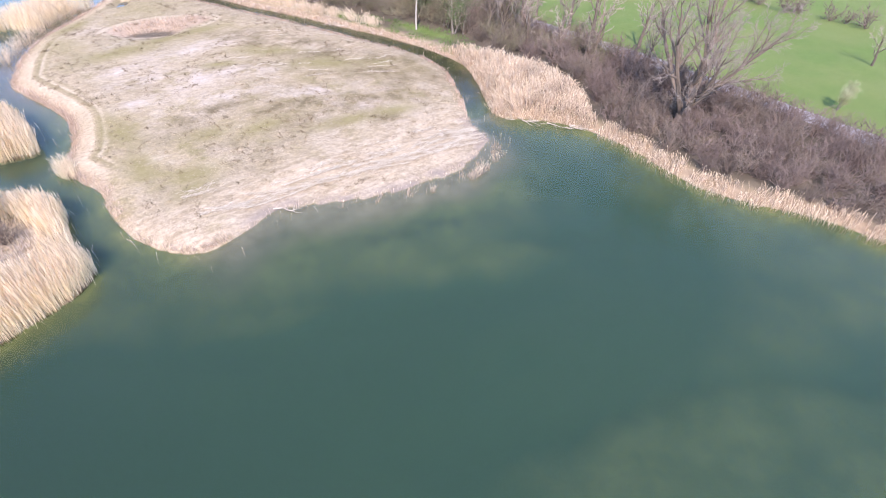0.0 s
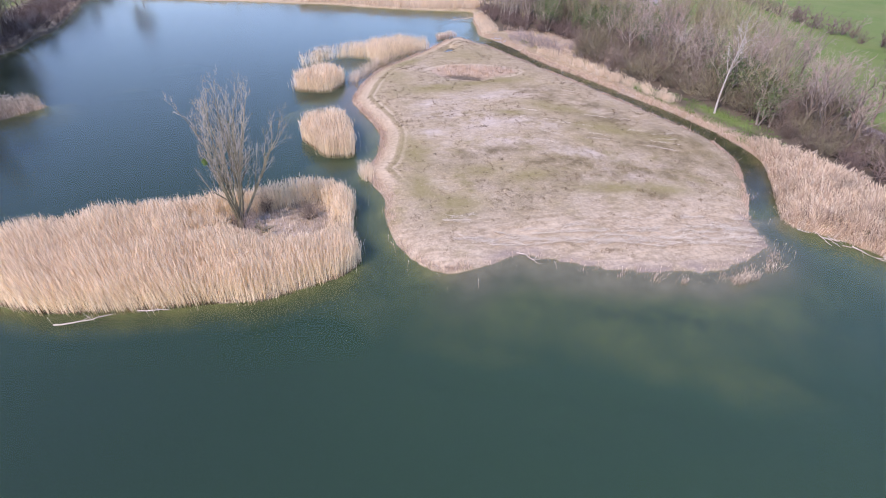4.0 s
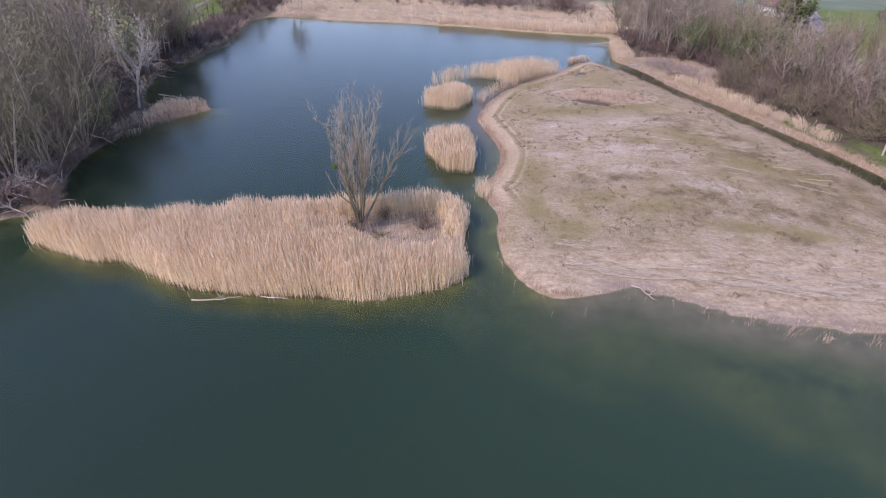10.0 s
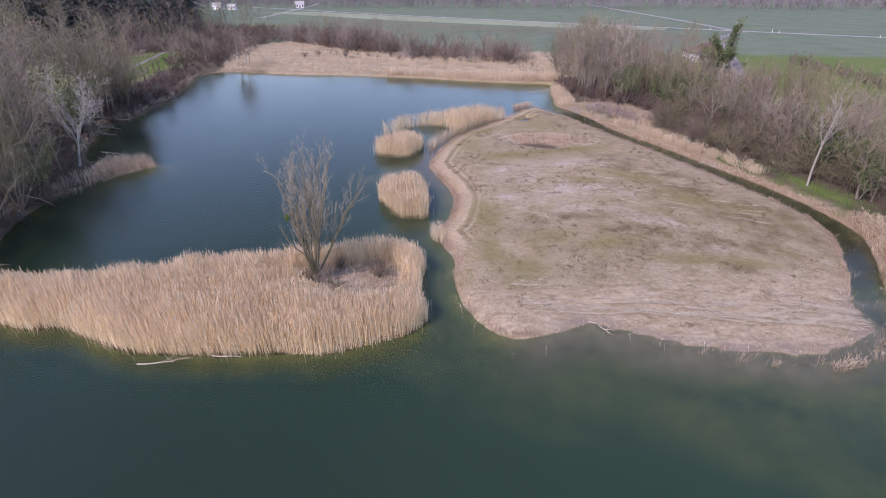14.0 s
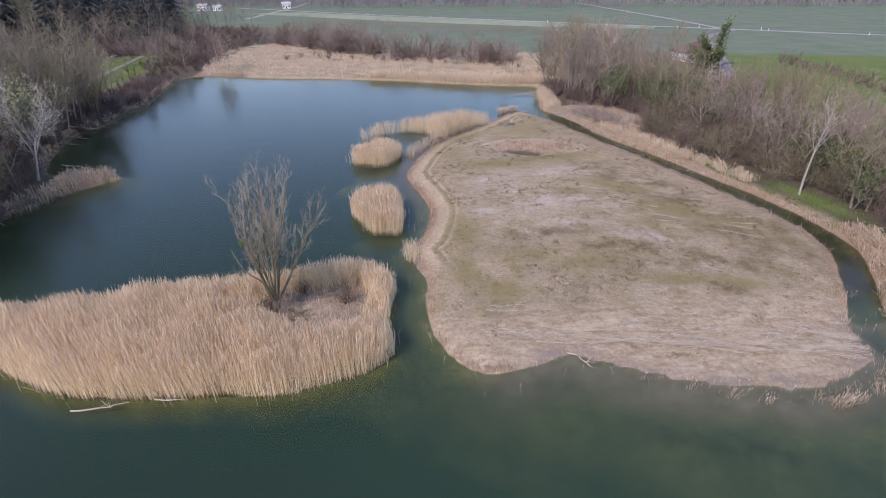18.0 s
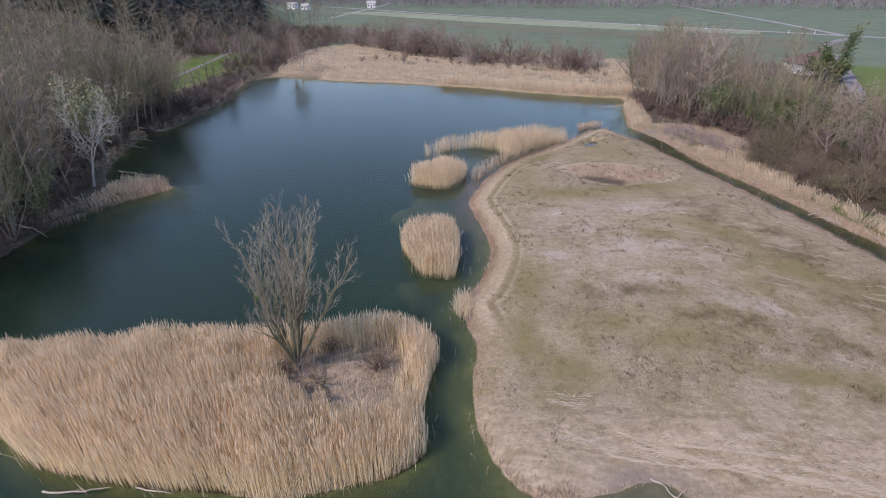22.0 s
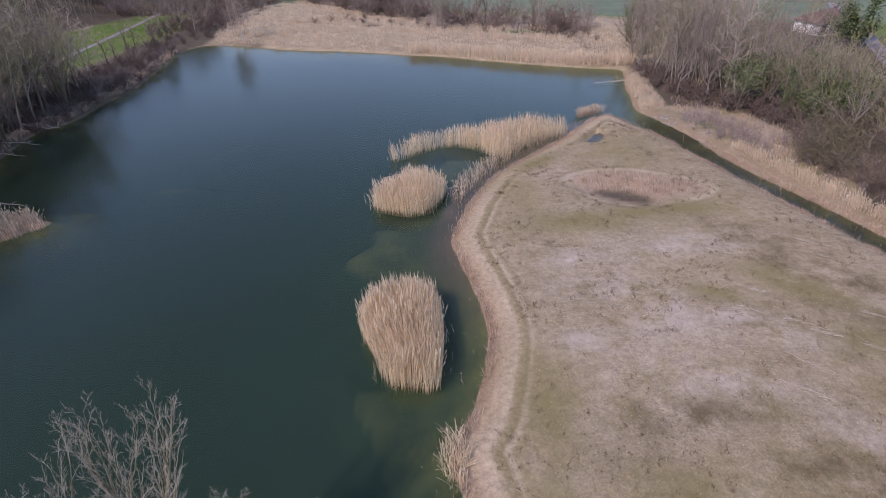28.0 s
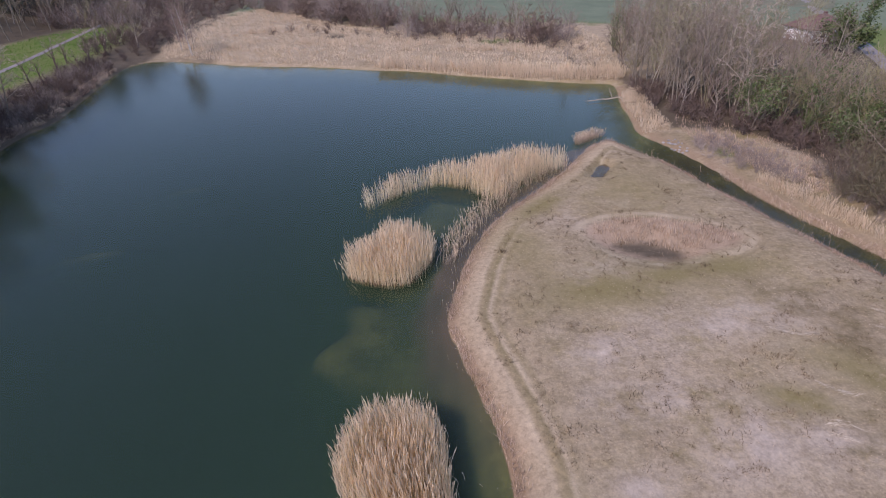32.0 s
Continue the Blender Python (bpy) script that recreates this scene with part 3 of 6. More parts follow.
def ground_height(x, y):
    d, lake, isle, reed = shore(x, y)
    land = 0.02 + 0.56 * (1 - np.exp(-np.maximum(d, 0) / 1.1)) + 0.07 * wavy(x, y, 14, 3) * ease(d, 0.5, 5)
    # the isle's south shore runs out flat
    flat = (isle > 0) * ease(-y, -39, -36) * ease(x, 8, 13)
    land = land * (1 - flat) + flat * (0.015 + np.minimum(0.075 * np.maximum(d, 0) + 0.02 * wavy(x, y, 3, 6), 0.5))
    land = np.where(reed > 0, 0.02 + 0.26 * (1 - np.exp(-np.maximum(reed, 0) / 0.9)), land)
    land = np.where((lake < 0) & (isle < 0) & (reed < 0), land + 0.6 * ease(-lake, 2, 14), land)
    # a wooded rise beyond the clearing
    land = land + 15 * ease(-x - 0.12 * np.maximum(200 - y, 0), 96, 150) * ease(y, 90, 190) * ease(-y, -440, -330)
    land = land - 0.95 * ease(signed(x, y, POOL), -0.8, 0.6) - 0.56 * ease(signed(x, y, MARSH), -2.8, 0.5)
    # wide silty shelves off the isle's south shore, in the narrow and round the clumps
    dd = np.maximum(-d, 0) + 0.25 * wavy(x, y, 9, 8) * ease(-d, 1, 5)
    slope = 0.42 + 1.3 * ease(reed, -14, -3) * ease(-x, -1, 7) - 0.33 * np.exp(-(((x - 25) / 13) ** 2 + ((y - 26) / 8) ** 2)) - 0.25 * np.exp(-(((x + 1.5) / 5) ** 2 + ((y - 66) / 24) ** 2))
    slope = slope - 0.30 * np.exp(-(((x - 34) / 14) ** 2 + ((y - 2) / 9) ** 2)) - 0.2 * np.exp(-(((x - 18) / 12) ** 2 + ((y - 5) / 6) ** 2))
    slope = slope - 0.32 * np.exp(-(((x - 20) / 18) ** 2 + ((y - 30) / 6) ** 2))
    slope = np.maximum(slope, 0.06)
    slope = np.where((x > 28) & (y > 36) & (y < 112), 0.16, slope)
    bed = -0.02 - 0.16 * (1 - np.exp(-dd / 0.5)) - 2.5 * (1 - np.exp(-dd * slope / 2.2))
    shelf = np.exp(-((x - 24) / 14) ** 4) * (y < 37)
    bed = np.maximum(bed, -0.05 - 0.04 * dd - 0.022 * dd ** 2 - 3 * (1 - shelf))
    for cx, cy, rx, ry, rot, top in ((24, 9, 22, 19, 0, 1.45), (20, -1, 19, 10, -25, 0.75), (21.5, 22, 11, 3.4, -32, 0.72), (42, -3, 7, 10, 10, 0.55), (33, -6, 10, 5, 0, 0.9), (-3.6, 74.5, 4.6, 6.0, 0, 0.38), (-1, 60, 4.5, 14, 0, 0.75), (1, 48, 2.2, 9, 0, 0.9),
                                     (4, 92, 6, 7, 30, 0.5), (-38, 82, 3, 2, 0, 0.7), (29, 25, 14, 8, -8, 1.05), (9, 28, 10, 6, 0, 1.0), (-31, 89, 5, 1.2, 20, 1.1), (-27, 103, 5, 1.0, 20, 1.2)):
        k = blobs(x + 0.22 * ry * wavy(x, y, 7, 17), y + 0.22 * ry * wavy(x, y, 7, 18), [(cx, cy, rx, ry, rot)])
        bed = np.maximum(bed, -0.2 - top - (2.6 - top) * (1 - ease(k, 0.02, 0.95)))
    # brown shallows between the isle and the long reed belt
    brown = ease(isle, -3.4, -2.0) * ease(-y, -112, -108) * (x < 24)
    bed = np.maximum(bed, -0.17 - 3 * (1 - brown * ease(y, 74, 80)))
    bed = np.maximum(bed, -0.45 - 3 * (1 - brown * ease(y, 54, 60)))
    return np.where(d > 0, land, bed), d, lake, isle, reed


def graded(a, b, step, far):
    inner = np.arange(a, b + step / 2, step)
    out, s, v = [], step, 0.0
    while v < far:
        s *= 1.28
        v += s
        out.append(v)
    out = np.array(out)
    return np.concatenate([a - out[::-1], inner, b + out])


SHEET = {}


def build_ground():
    gx, gy = graded(-98, 98, 0.8, 3800), graded(-50, 196, 0.8, 3800)
    X, Y = np.meshgrid(gx, gy)
    x, y = X.ravel(), Y.ravel()
    z, d, lake, isle, reed = ground_height(x, y)
    nx, ny = len(gx), len(gy)
    SHEET.update(x=gx, y=gy, z=z.reshape(ny, nx))
    i = np.arange(nx * ny).reshape(ny, nx)
    faces = np.stack([i[:-1, :-1], i[:-1, 1:], i[1:, 1:], i[1:, :-1]], -1).reshape(-1, 4)
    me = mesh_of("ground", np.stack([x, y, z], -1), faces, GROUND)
    me.shade_smooth()
    outer = (lake < 0) & (isle < 0) & (reed < 0)
    rough = wavy(x, y, 8, 5)
    west = outer * ease(-x, 41, 44) * ease(-y, -172, -160)
    east = outer * (x > 30) * ease(-lake - 9 * ease(y, 78, 90) * ease(-y, -116, -108), 1.2, 2.6) * ease(62.5 + 0.1 * np.maximum(y - 80, 0) * 4 - x + rough, -1.5, 1.5) * ease(-y, -190, -180)
    glade = ease(blobs(x, y, [(43, 168, 12, 28, 0)]), 0.15, 0.5) * outer
    bank = np.maximum(west * ease(-lake, -0.5, 0.3), east * (1 - glade))
    clearing = np.maximum(blobs(x, y, [(-84, 165, 16, 46, 0)]), 0)
    clearing = ease(clearing, 0.3, 0.55)
    green_bank = blobs(x, y, [(49.6, 60, 1.7, 8, 10), (45, 74, 1.4, 5, 15), (37, 104, 1.6, 2.5, 0), (20, 172, 9, 4, 0)])
    back = outer * ease(-x, 55, 58) * ease(y, 150, 160) * ease(-y, -330, -300)
    far_field = ease(y + 0.25 * np.maximum(x, 0) + 5 * rough - 40 * np.exp(-((x + 44) / 17) ** 2), 198, 206) * outer
    side_field = outer * ease(x - 0.4 * np.maximum(y - 80, 0), 60, 63) * (y > -400)
    south = outer * ease(-y, 60, 80)
    meadow = np.clip(np.maximum.reduce([far_field * (1 - back), side_field, clearing * outer, ease(green_bank, 0.4, 0.95) * outer, south]), 0, 1)
    moss = np.maximum(blobs(x, y, [(32.5, 58.5, 5.5, 2.2, -35), (38, 54.5, 2.0, 1.2, -20), (18.5, 47.7, 3, 1.3, 10), (14, 49.3, 2.2, 1.2, 0), (14, 77.5, 6.5, 2.6, 5), (20, 79.2, 5, 1.6, 8), (25, 80, 5, 1.8, 5),
                                   (28.5, 67, 5, 1.8, -40), (9, 41, 2.2, 1.2, 20), (7.5, 55, 1.6, 5, 0), (22, 66, 2.5, 1.1, -20), (12, 92, 5, 1.5, 40), (25.5, 43.6, 4.5, 1.2, -10), (31, 42.5, 3, 1.2, -20), (10, 43, 2.5, 1.6, 0), (7, 47, 1.4, 4, 0)]), 0.55 * np.maximum(blobs(x, y, [(18, 79, 11, 4.5, 5), (22, 95, 7, 7, 0), (9, 84, 3, 6, 20)]), 0)) * (isle > 0)
    bleached = (isle > 0) * np.maximum(np.maximum(ease(-y + 0.8 * rough, -43.5, -37.5), 0.7 * np.exp(-((isle - 1.5) / 1.2) ** 2) * (x > 14)), 0.6 * blobs(x, y, [(12, 68, 4, 2, 0), (14, 60, 4, 1.6, 0), (20, 70, 5, 2, 20), (10, 60, 2, 1, 0)]))
    ashen = (isle > 0) * np.maximum(blobs(x, y, [(18.5, 63.7, 5, 2.2, 25), (13, 66.5, 4, 1.6, 5), (12.5, 71, 4, 1.6, 0), (22, 73.5, 6, 2.0, 10), (24, 62, 5, 1.6, -30), (10.5, 60.5, 3, 1.2, 0), (19, 57, 4, 1.4, -15), (27, 52, 4, 1.3, -20), (14.5, 80.5, 3, 1.0, 20)]), 0)
    dun = (isle > 0) * np.maximum(blobs(x, y, [(37.5, 55, 3.6, 6, 25), (33.5, 66, 3.0, 6, 30), (31.3, 58.8, 4.5, 1.6, -35), (34.5, 60, 6, 2.6, -40), (36, 52.5, 4.5, 2.6, -30), (31, 69, 6, 2.2, -45), (28, 75.5, 4, 1.6, -40), (38, 47, 4, 2.6, -20), (23, 50, 5, 1.6, -10), (16, 54, 4, 1.4, 5), (27, 42.5, 5, 2.0, -12), (31, 46, 4, 2.4, -20), (24, 46, 4, 1.4, 0)]), 0)
    bleached = np.maximum(bleached, (isle > 0) * (0.42 * ease(y, 50, 62) + 0.4 * np.exp(-((isle - 1.0) / 1.3) ** 2) * (x > 27) * (y > 45)))
    north = outer * ease(y, 140, 142) * ease(-y + 38 * np.exp(-((x + 44) / 17) ** 2), -205, -190) * (x > -63) * (x < 46)
    bleached = np.maximum(np.maximum(bleached, np.maximum(0.7 * north, 0.8 * glade)), (reed > 0) * ease(blobs(x, y, [(-7.6, 41.8, 4.0, 2.4, 10), (-3.6, 42.0, 3.0, 4.2, 0)]), 0.2, 0.5))
    rim = np.where(isle > 0, np.exp(-(isle / 0.5) ** 2), 0) * ease(y, 36, 46) * (1 - 0.8 * (x > 27))
    rim = np.maximum(rim, outer * np.exp(-(np.minimum(lake, 0) / 1.6) ** 2) * (y < 135))
    creek = (lake > -1) * ease(x - 0.35 * np.maximum(60 - y, 0), 28, 31) * ease(y, 34, 40) * ease(-y, -114, -108)
    mud = np.maximum(ease(isle + 0.9 * rough, -5.0, -1.6) * (y < 37) * ease(x, 4, 9), 0)
    mud = np.maximum(mud, ease(isle + 0.4 * rough, -3.4, -1.8) * ease(y, 56, 76) * (x < 24))
    mud = np.maximum(mud, ease(signed(x, y, POOL), -0.6, 0.2))
    verge = (isle > 0) * ease(-(x - 0.22 * np.maximum(y - 84, 0) - 0.9 * np.maximum(y - 92, 0)), -11, -6) * ease(y, 44, 52) * ease(-isle, -6.5, -4.5) * (0.8 + 0.2 * rough)
    shoal = (y < 37) * ease(isle, -7, -1) * ease(x, 3, 9)
    wetmud = (isle > 0) * ease(-isle - 0.7 * rough, -2.0, -0.2) * ease(-y, -38.5, -36) * ease(x, 7, 12)
    weed = blobs(x + 0.8 * rough, y, [(21, 25.8, 9, 1.3, -24), (23, -3, 3.5, 2.0, 0), (12, 24, 4, 1.5, 10), (33, 22, 4, 2.5, 20)])
    # the creek's bed takes the same dark tone
    weed = np.maximum(weed, 0.8 * creek)
    for key, v in (("shoal", shoal), ("wetmud", wetmud), ("weed", weed), ("bleached", bleached), ("crop", far_field * (1 - back) * ease(y + 0.35 * np.maximum(x, 0), 203, 215)), ("ashen", ashen), ("dun", dun), ("moss", moss), ("litter", np.clip(np.maximum.reduce([bank, back, ease(signed(x, y, MARSH), -0.9, 0.2), ease(blobs(x, y, [(-19, 182, 2.2, 2.2, 0)]), 0.2, 0.6)]) - clearing, 0, 1)), ("meadow", meadow), ("rim", rim), ("verge", verge), ("mud", mud), ("inland", np.clip(isle / 10, 0, 1)), ("ring", np.clip(0.5 + signed(x, y, RING) / 10, 0, 1))):
        me.attributes.new(key, "FLOAT", "POINT").data.foreach_set("value", np.ascontiguousarray(v, np.float32))
    return tagged(new("ground", me), "dry straw-coloured meadow, green fields and silty pond bed", "ground", kind="structure")


build_ground()
HX, HY = SHEET["x"], SHEET["y"]
HZ = SHEET["z"]


def height_at(x, y):
    """The sheet's height, between its grid lines."""
    xa, ya = np.asarray(x, float), np.asarray(y, float)
    i, j = np.clip(np.searchsorted(HX, xa) - 1, 0, len(HX) - 2), np.clip(np.searchsorted(HY, ya) - 1, 0, len(HY) - 2)
    u, v = (xa - HX[i]) / (HX[i + 1] - HX[i]), (ya - HY[j]) / (HY[j + 1] - HY[j])
    z = (HZ[j, i] * (1 - u) + HZ[j, i + 1] * u) * (1 - v) + (HZ[j + 1, i] * (1 - u) + HZ[j + 1, i + 1] * u) * v
    return z if np.ndim(x) else float(z)


g = np.linspace(-110, 90, 5), np.linspace(-90, 190, 5)
wv = [(a, b, 0.0) for b in g[1] for a in g[0]]
wf = [(r * 5 + c, r * 5 + c + 1, r * 5 + c + 6, r * 5 + c + 5) for r in range(4) for c in range(4)]
tagged(new("water", mesh_of("water", wv, wf, WATER)), "calm blue-green pond water, brownish over the shallows", "water", kind="structure")


def ribbon(name, label, line, width, material, lift=0.05):
    p = smooth(line, 8, closed=False)
    t = np.gradient(p, axis=0)
    t /= np.linalg.norm(t, axis=1)[:, None]
    side = np.stack([-t[:, 1], t[:, 0]], -1)
    wob = 1 + 0.08 * np.sin(np.arange(len(p)) * 1.7)
    cols = []
    for k in (-0.5, -0.17, 0.17, 0.5):
        q = p + side * (width * k * wob)[:, None]
        cols.append(np.column_stack([q, height_at(q[:, 0], q[:, 1]) + lift + (0.03 if abs(k) < 0.3 else 0.0)]))
    v = np.stack(cols, 1).reshape(-1, 3)
    f = [(i * 4 + k, i * 4 + k + 1, i * 4 + k + 5, i * 4 + k + 4) for i in range(len(p) - 1) for k in range(3)]
    me = mesh_of(name, v, f, material)
    return tagged(new(name, me), label, "path" if "path" in name else "road", kind="structure")


ribbon("road", "pale grey gravel lane behind the bushes", [(58, -40), (61.5, 5), (63.3, 34), (63.4, 58), (65, 84), (69, 108), (81.5, 132.5), (94.5, 159.5), (104, 180), (125, 225), (150, 250)], 3.0, LANE)
ribbon("road", "straight pale country road across the far fields", [(-140, 520), (-60, 440), (-7, 388), (52, 335), (131, 268), (187, 221), (300, 128), (420, 40)], 4.0, GRAVEL, 0.1)
ribbon("road", "pale side road joining the country road", [(147, 252), (151, 320), (153, 432), (154, 500)], 3.0, GRAVEL, 0.14)
ribbon("road", "pale lane to the white farmhouse", [(-96, 380), (-92, 440), (-88, 520), (-90, 600)], 3.5, GRAVEL, 0.14)
ribbon("path", "pale gravel footpath through the clearing", [(-73, 118), (-78.5, 141), (-82.5, 170), (-86, 195), (-92, 235), (-99, 270)], 1.35, LANE)


def strip(name, label, corners, material, lift):
    v = [(x, y, height_at(x, y) + lift) for x, y in corners]
    return tagged(new(name, mesh_of(name, v, [tuple(range(len(v)))], material)), label, "field", kind="structure")


strip("field", "pale green meadow strip along the country road", [(-110, 430), (-62, 392), (0, 335), (75, 282), (118, 262), (124, 272), (58, 327), (-12, 384), (-70, 440)], CROPSTRIP, 0.06)
strip("field", "brownish strip of young crop", [(-60, 350), (-8, 300), (60, 250), (120, 205), (135, 225), (110, 254), (70, 274), (0, 325), (-48, 372)], PLOUGHED, 0.06)


# ---- reeds ----
def scatter(poly, per_m2, seed, keep=None):
    r = np.random.RandomState(seed)
    lo, hi = poly.min(0), poly.max(0)
    n = int((hi[0] - lo[0]) * (hi[1] - lo[1]) * per_m2)
    x, y = r.uniform(lo[0], hi[0], n), r.uniform(lo[1], hi[1], n)
    ok = inside(x, y, poly)
    if keep is not None:
        ok &= r.uniform(0, 1, n) < keep(x, y)
    return x[ok], y[ok]


def blades(x, y, z, h, w, seed, lean=0.12, plume=True, fan=0.0):
    """Many upright stems: a narrow tapering blade each, with a ragged plume on top."""
    r = np.random.RandomState(seed)
    n = len(x)
    a = r.uniform(0, 6.283, n)
    la, lr = r.uniform(0, 6.283, n), np.abs(r.normal(0, lean, n))
    lr = lr * 0.8
    lx, ly = np.cos(la) * lr + 0.6 * lean * wavy(x, y, 5.5, 71) - 0.25 * lean, np.sin(la) * lr + 0.6 * lean * wavy(x, y, 5.5, 72)
    if fan:
        cx, cy = x - x.mean(), y - y.mean()
        far = np.sqrt(cx * cx + cy * cy) + 1e-6
        edge = (far / far.max()) ** 2.5 * r.uniform(0, 1, n)
        lx, ly = lx + fan * edge * cx / far, ly + fan * edge * cy / far
        h = h * (1 - 0.22 * edge)
    ux, uy = np.cos(a), np.sin(a)

    def at(s, side, wide):
        return np.stack([x + lx * h * s ** 1.6 + ux * w * wide * side, y + ly * h * s ** 1.6 + uy * w * wide * side, z + h * s * (1 - 0.25 * lr)], -1)

    if plume:
        cols = [at(0, -.5, 1), at(0, .5, 1), at(.5, -.5, .9), at(.5, .5, .9), at(.84, -.5, .7), at(.84, .5, .7), at(.92, -.5, 1.9), at(.92, .5, 1.9), at(1.09, 0, 0)]
        stem, top = [(0, 1, 3), (0, 3, 2), (2, 3, 5), (2, 5, 4)], [(4, 5, 7), (4, 7, 6), (6, 7, 8)]
    else:
        cols = [at(0, -.5, 1), at(0, .5, 1), at(.6, -.5, .8), at(.6, .5, .8), at(1, 0, 0)]
        stem, top = [(0, 1, 3), (0, 3, 2), (2, 3, 4)], []
    k = len(cols)
    v = np.stack(cols, 1).reshape(-1, 3)
    base = (np.arange(n) * k)[:, None]
    faces = np.concatenate([base + np.array(q) for q in stem + top])
    return v, faces, n * len(stem)


def reed_bed(name, label, x, y, h, w, seed, lean=0.12, category="reed bed", plume=True, material=None, z=None, fan=0.0):
    if z is None:
        z = np.maximum(height_at(x, y), -0.5) - 0.05
    v, faces, body = blades(x, y, z, h, w, seed, lean, plume, fan)
    me = mesh_of(name, v, faces, material or REED)
    if plume:
        me.materials.append(PLUME)
        idx = np.zeros(len(faces), np.int32)
        idx[body:] = 1
        me.polygons.foreach_set("material_index", idx)
    return tagged(new(name, me), label, category, kind="stuff")


def height_mix(x, y, mean, seed, dip=0.25, edge=None):
    r = np.random.RandomState(seed)
    tall = np.where(r.uniform(0, 1, len(x)) < 0.05, 1.12, 1.0)
    return mean * (1 + 0.12 * wavy(x, y, 4.5, seed) + 0.08 * wavy(x, y, 1.5, seed + 1) + 0.05 * wavy(x, y, 0.6, seed + 2)) * (1.03 - dip * r.uniform(0, 1, len(x)) ** 1.5 + 0.04 * r.normal(0, 1, len(x))) * tall


def ragged(x, y, poly, seed):
    """Reeds thin out and stay shorter towards the water."""
    r = np.random.RandomState(seed)
    return 1 - (0.15 + 0.4 * r.uniform(0, 1, len(x))) * np.exp(-edge_distance(x, y, poly) / 0.7)


def hollow(x, y):
    return ease(signed(x, y, HOLLOW) + 0.5 * wavy(x, y, 2.2, 24), -0.7, 0.9)


HOLLOW = smooth([(-11.0, 42.6), (-9.6, 40.6), (-7.4, 39.2), (-4.6, 38.2), (-2.2, 38.6), (-1.5, 40.8), (-1.6, 43.4), (-2.3, 45.2), (-4.0, 46.0), (-6.4, 45.0), (-8.6, 44.4)], 4)
x, y = scatter(REED_ISLE, 125, 11, lambda a, b: np.clip(1.0 - 0.97 * hollow(a, b), 0.0, 1))
reed_bed("reed_bed", "tall dry straw-coloured reeds covering the low island", x, y, height_mix(x, y, 2.4, 21, 0.34) * ragged(x, y, REED_ISLE, 23) * (1 - 0.6 * hollow(x, y)) * (1 - 0.3 * ease(signed(x, y, HOLLOW), -3.5, 0) * ease(42.5 - y, -1, 1.5)), 0.026, 31, 0.12)
x, y = scatter(HOLLOW, 130, 12, lambda a, b: np.clip(0.55 + 0.6 * wavy(a, b, 1.6, 25), 0.1, 1))
reed_bed("flattened_reeds", "flattened grey reed litter in the island's hollow", x, y, 0.36 * height_mix(x, y, 1.3, 22, 0.6), 0.035, 32, 1.5, "reed litter", False, LITTERREED)
for poly, seed, label, dens in ((CLUMP_A, 41, "upright clump of dry reeds standing in shallow water", 115), (CLUMP_B, 42, "rounded clump of dry reeds in the open pond", 90), (CLUMP_C, 43, "long curved belt of dry reeds in the pond", 75)):
    x, y = scatter(poly, dens, seed, lambda a, b: np.clip(0.85 + 0.7 * wavy(a, b, 4.2, seed + 2), 0.12, 1) if poly is CLUMP_C else np.ones(len(a)))
    reed_bed("reed_clump", label, x, y, height_mix(x, y, 2.95, seed + 5, 0.4) * ragged(x, y, poly, seed + 6), 0.028, seed + 9, 0.13, "reed clump", z=np.full(len(x), -0.3), fan=0.22)



def fringe(label, poly, per_m2, h, seed, reach=0.5, material=None):
    """Loose, bent stems standing in the water just off a reed bed."""
    lo, hi = poly.min(0) - 2, poly.max(0) + 2
    box = np.array([(lo[0], lo[1]), (hi[0], lo[1]), (hi[0], hi[1]), (lo[0], hi[1])])
    x, y = scatter(box, per_m2, seed, lambda a, b: np.where(signed(a, b, poly) > 0.1, 0, np.exp(-np.abs(signed(a, b, poly)) / reach)) * np.clip(0.4 + 1.2 * wavy(a, b, 1.6, seed), 0.02, 1))
    return reed_bed("sparse_reeds", label, x, y, height_mix(x, y, h, seed + 1, 0.7), 0.024, seed + 2, 0.3, "reeds", material=material, z=np.full(len(x), -0.25))


fringe("bent stems in the water round the reed island", REED_ISLE, 20, 1.2, 131, 0.25)
for poly, seed in ((CLUMP_A, 134), (CLUMP_B, 137), (CLUMP_C, 140)):
    fringe("loose stems in the water off the reed clump", poly, 16, 1.2, seed, 0.22)
fringe("broken brown stems off the isle's west shore", MEADOW_ISLE, 5, 0.9, 143, 0.5, PINKREED)

for poly, seed in ((REED_ISLE, 170), (CLUMP_A, 173), (CLUMP_B, 176)):
    x, y = scatter(poly, 70, seed, lambda a, b: np.exp(-(edge_distance(a, b, poly) / 0.3) ** 2))
    reed_bed("reed_stubble", "short dark reddish reed stems at the waterline", x, y, height_mix(x, y, 0.5, seed + 1, 0.6), 0.045, seed + 2, 0.5, "reeds", False, REDREED, z=np.full(len(x), -0.1))

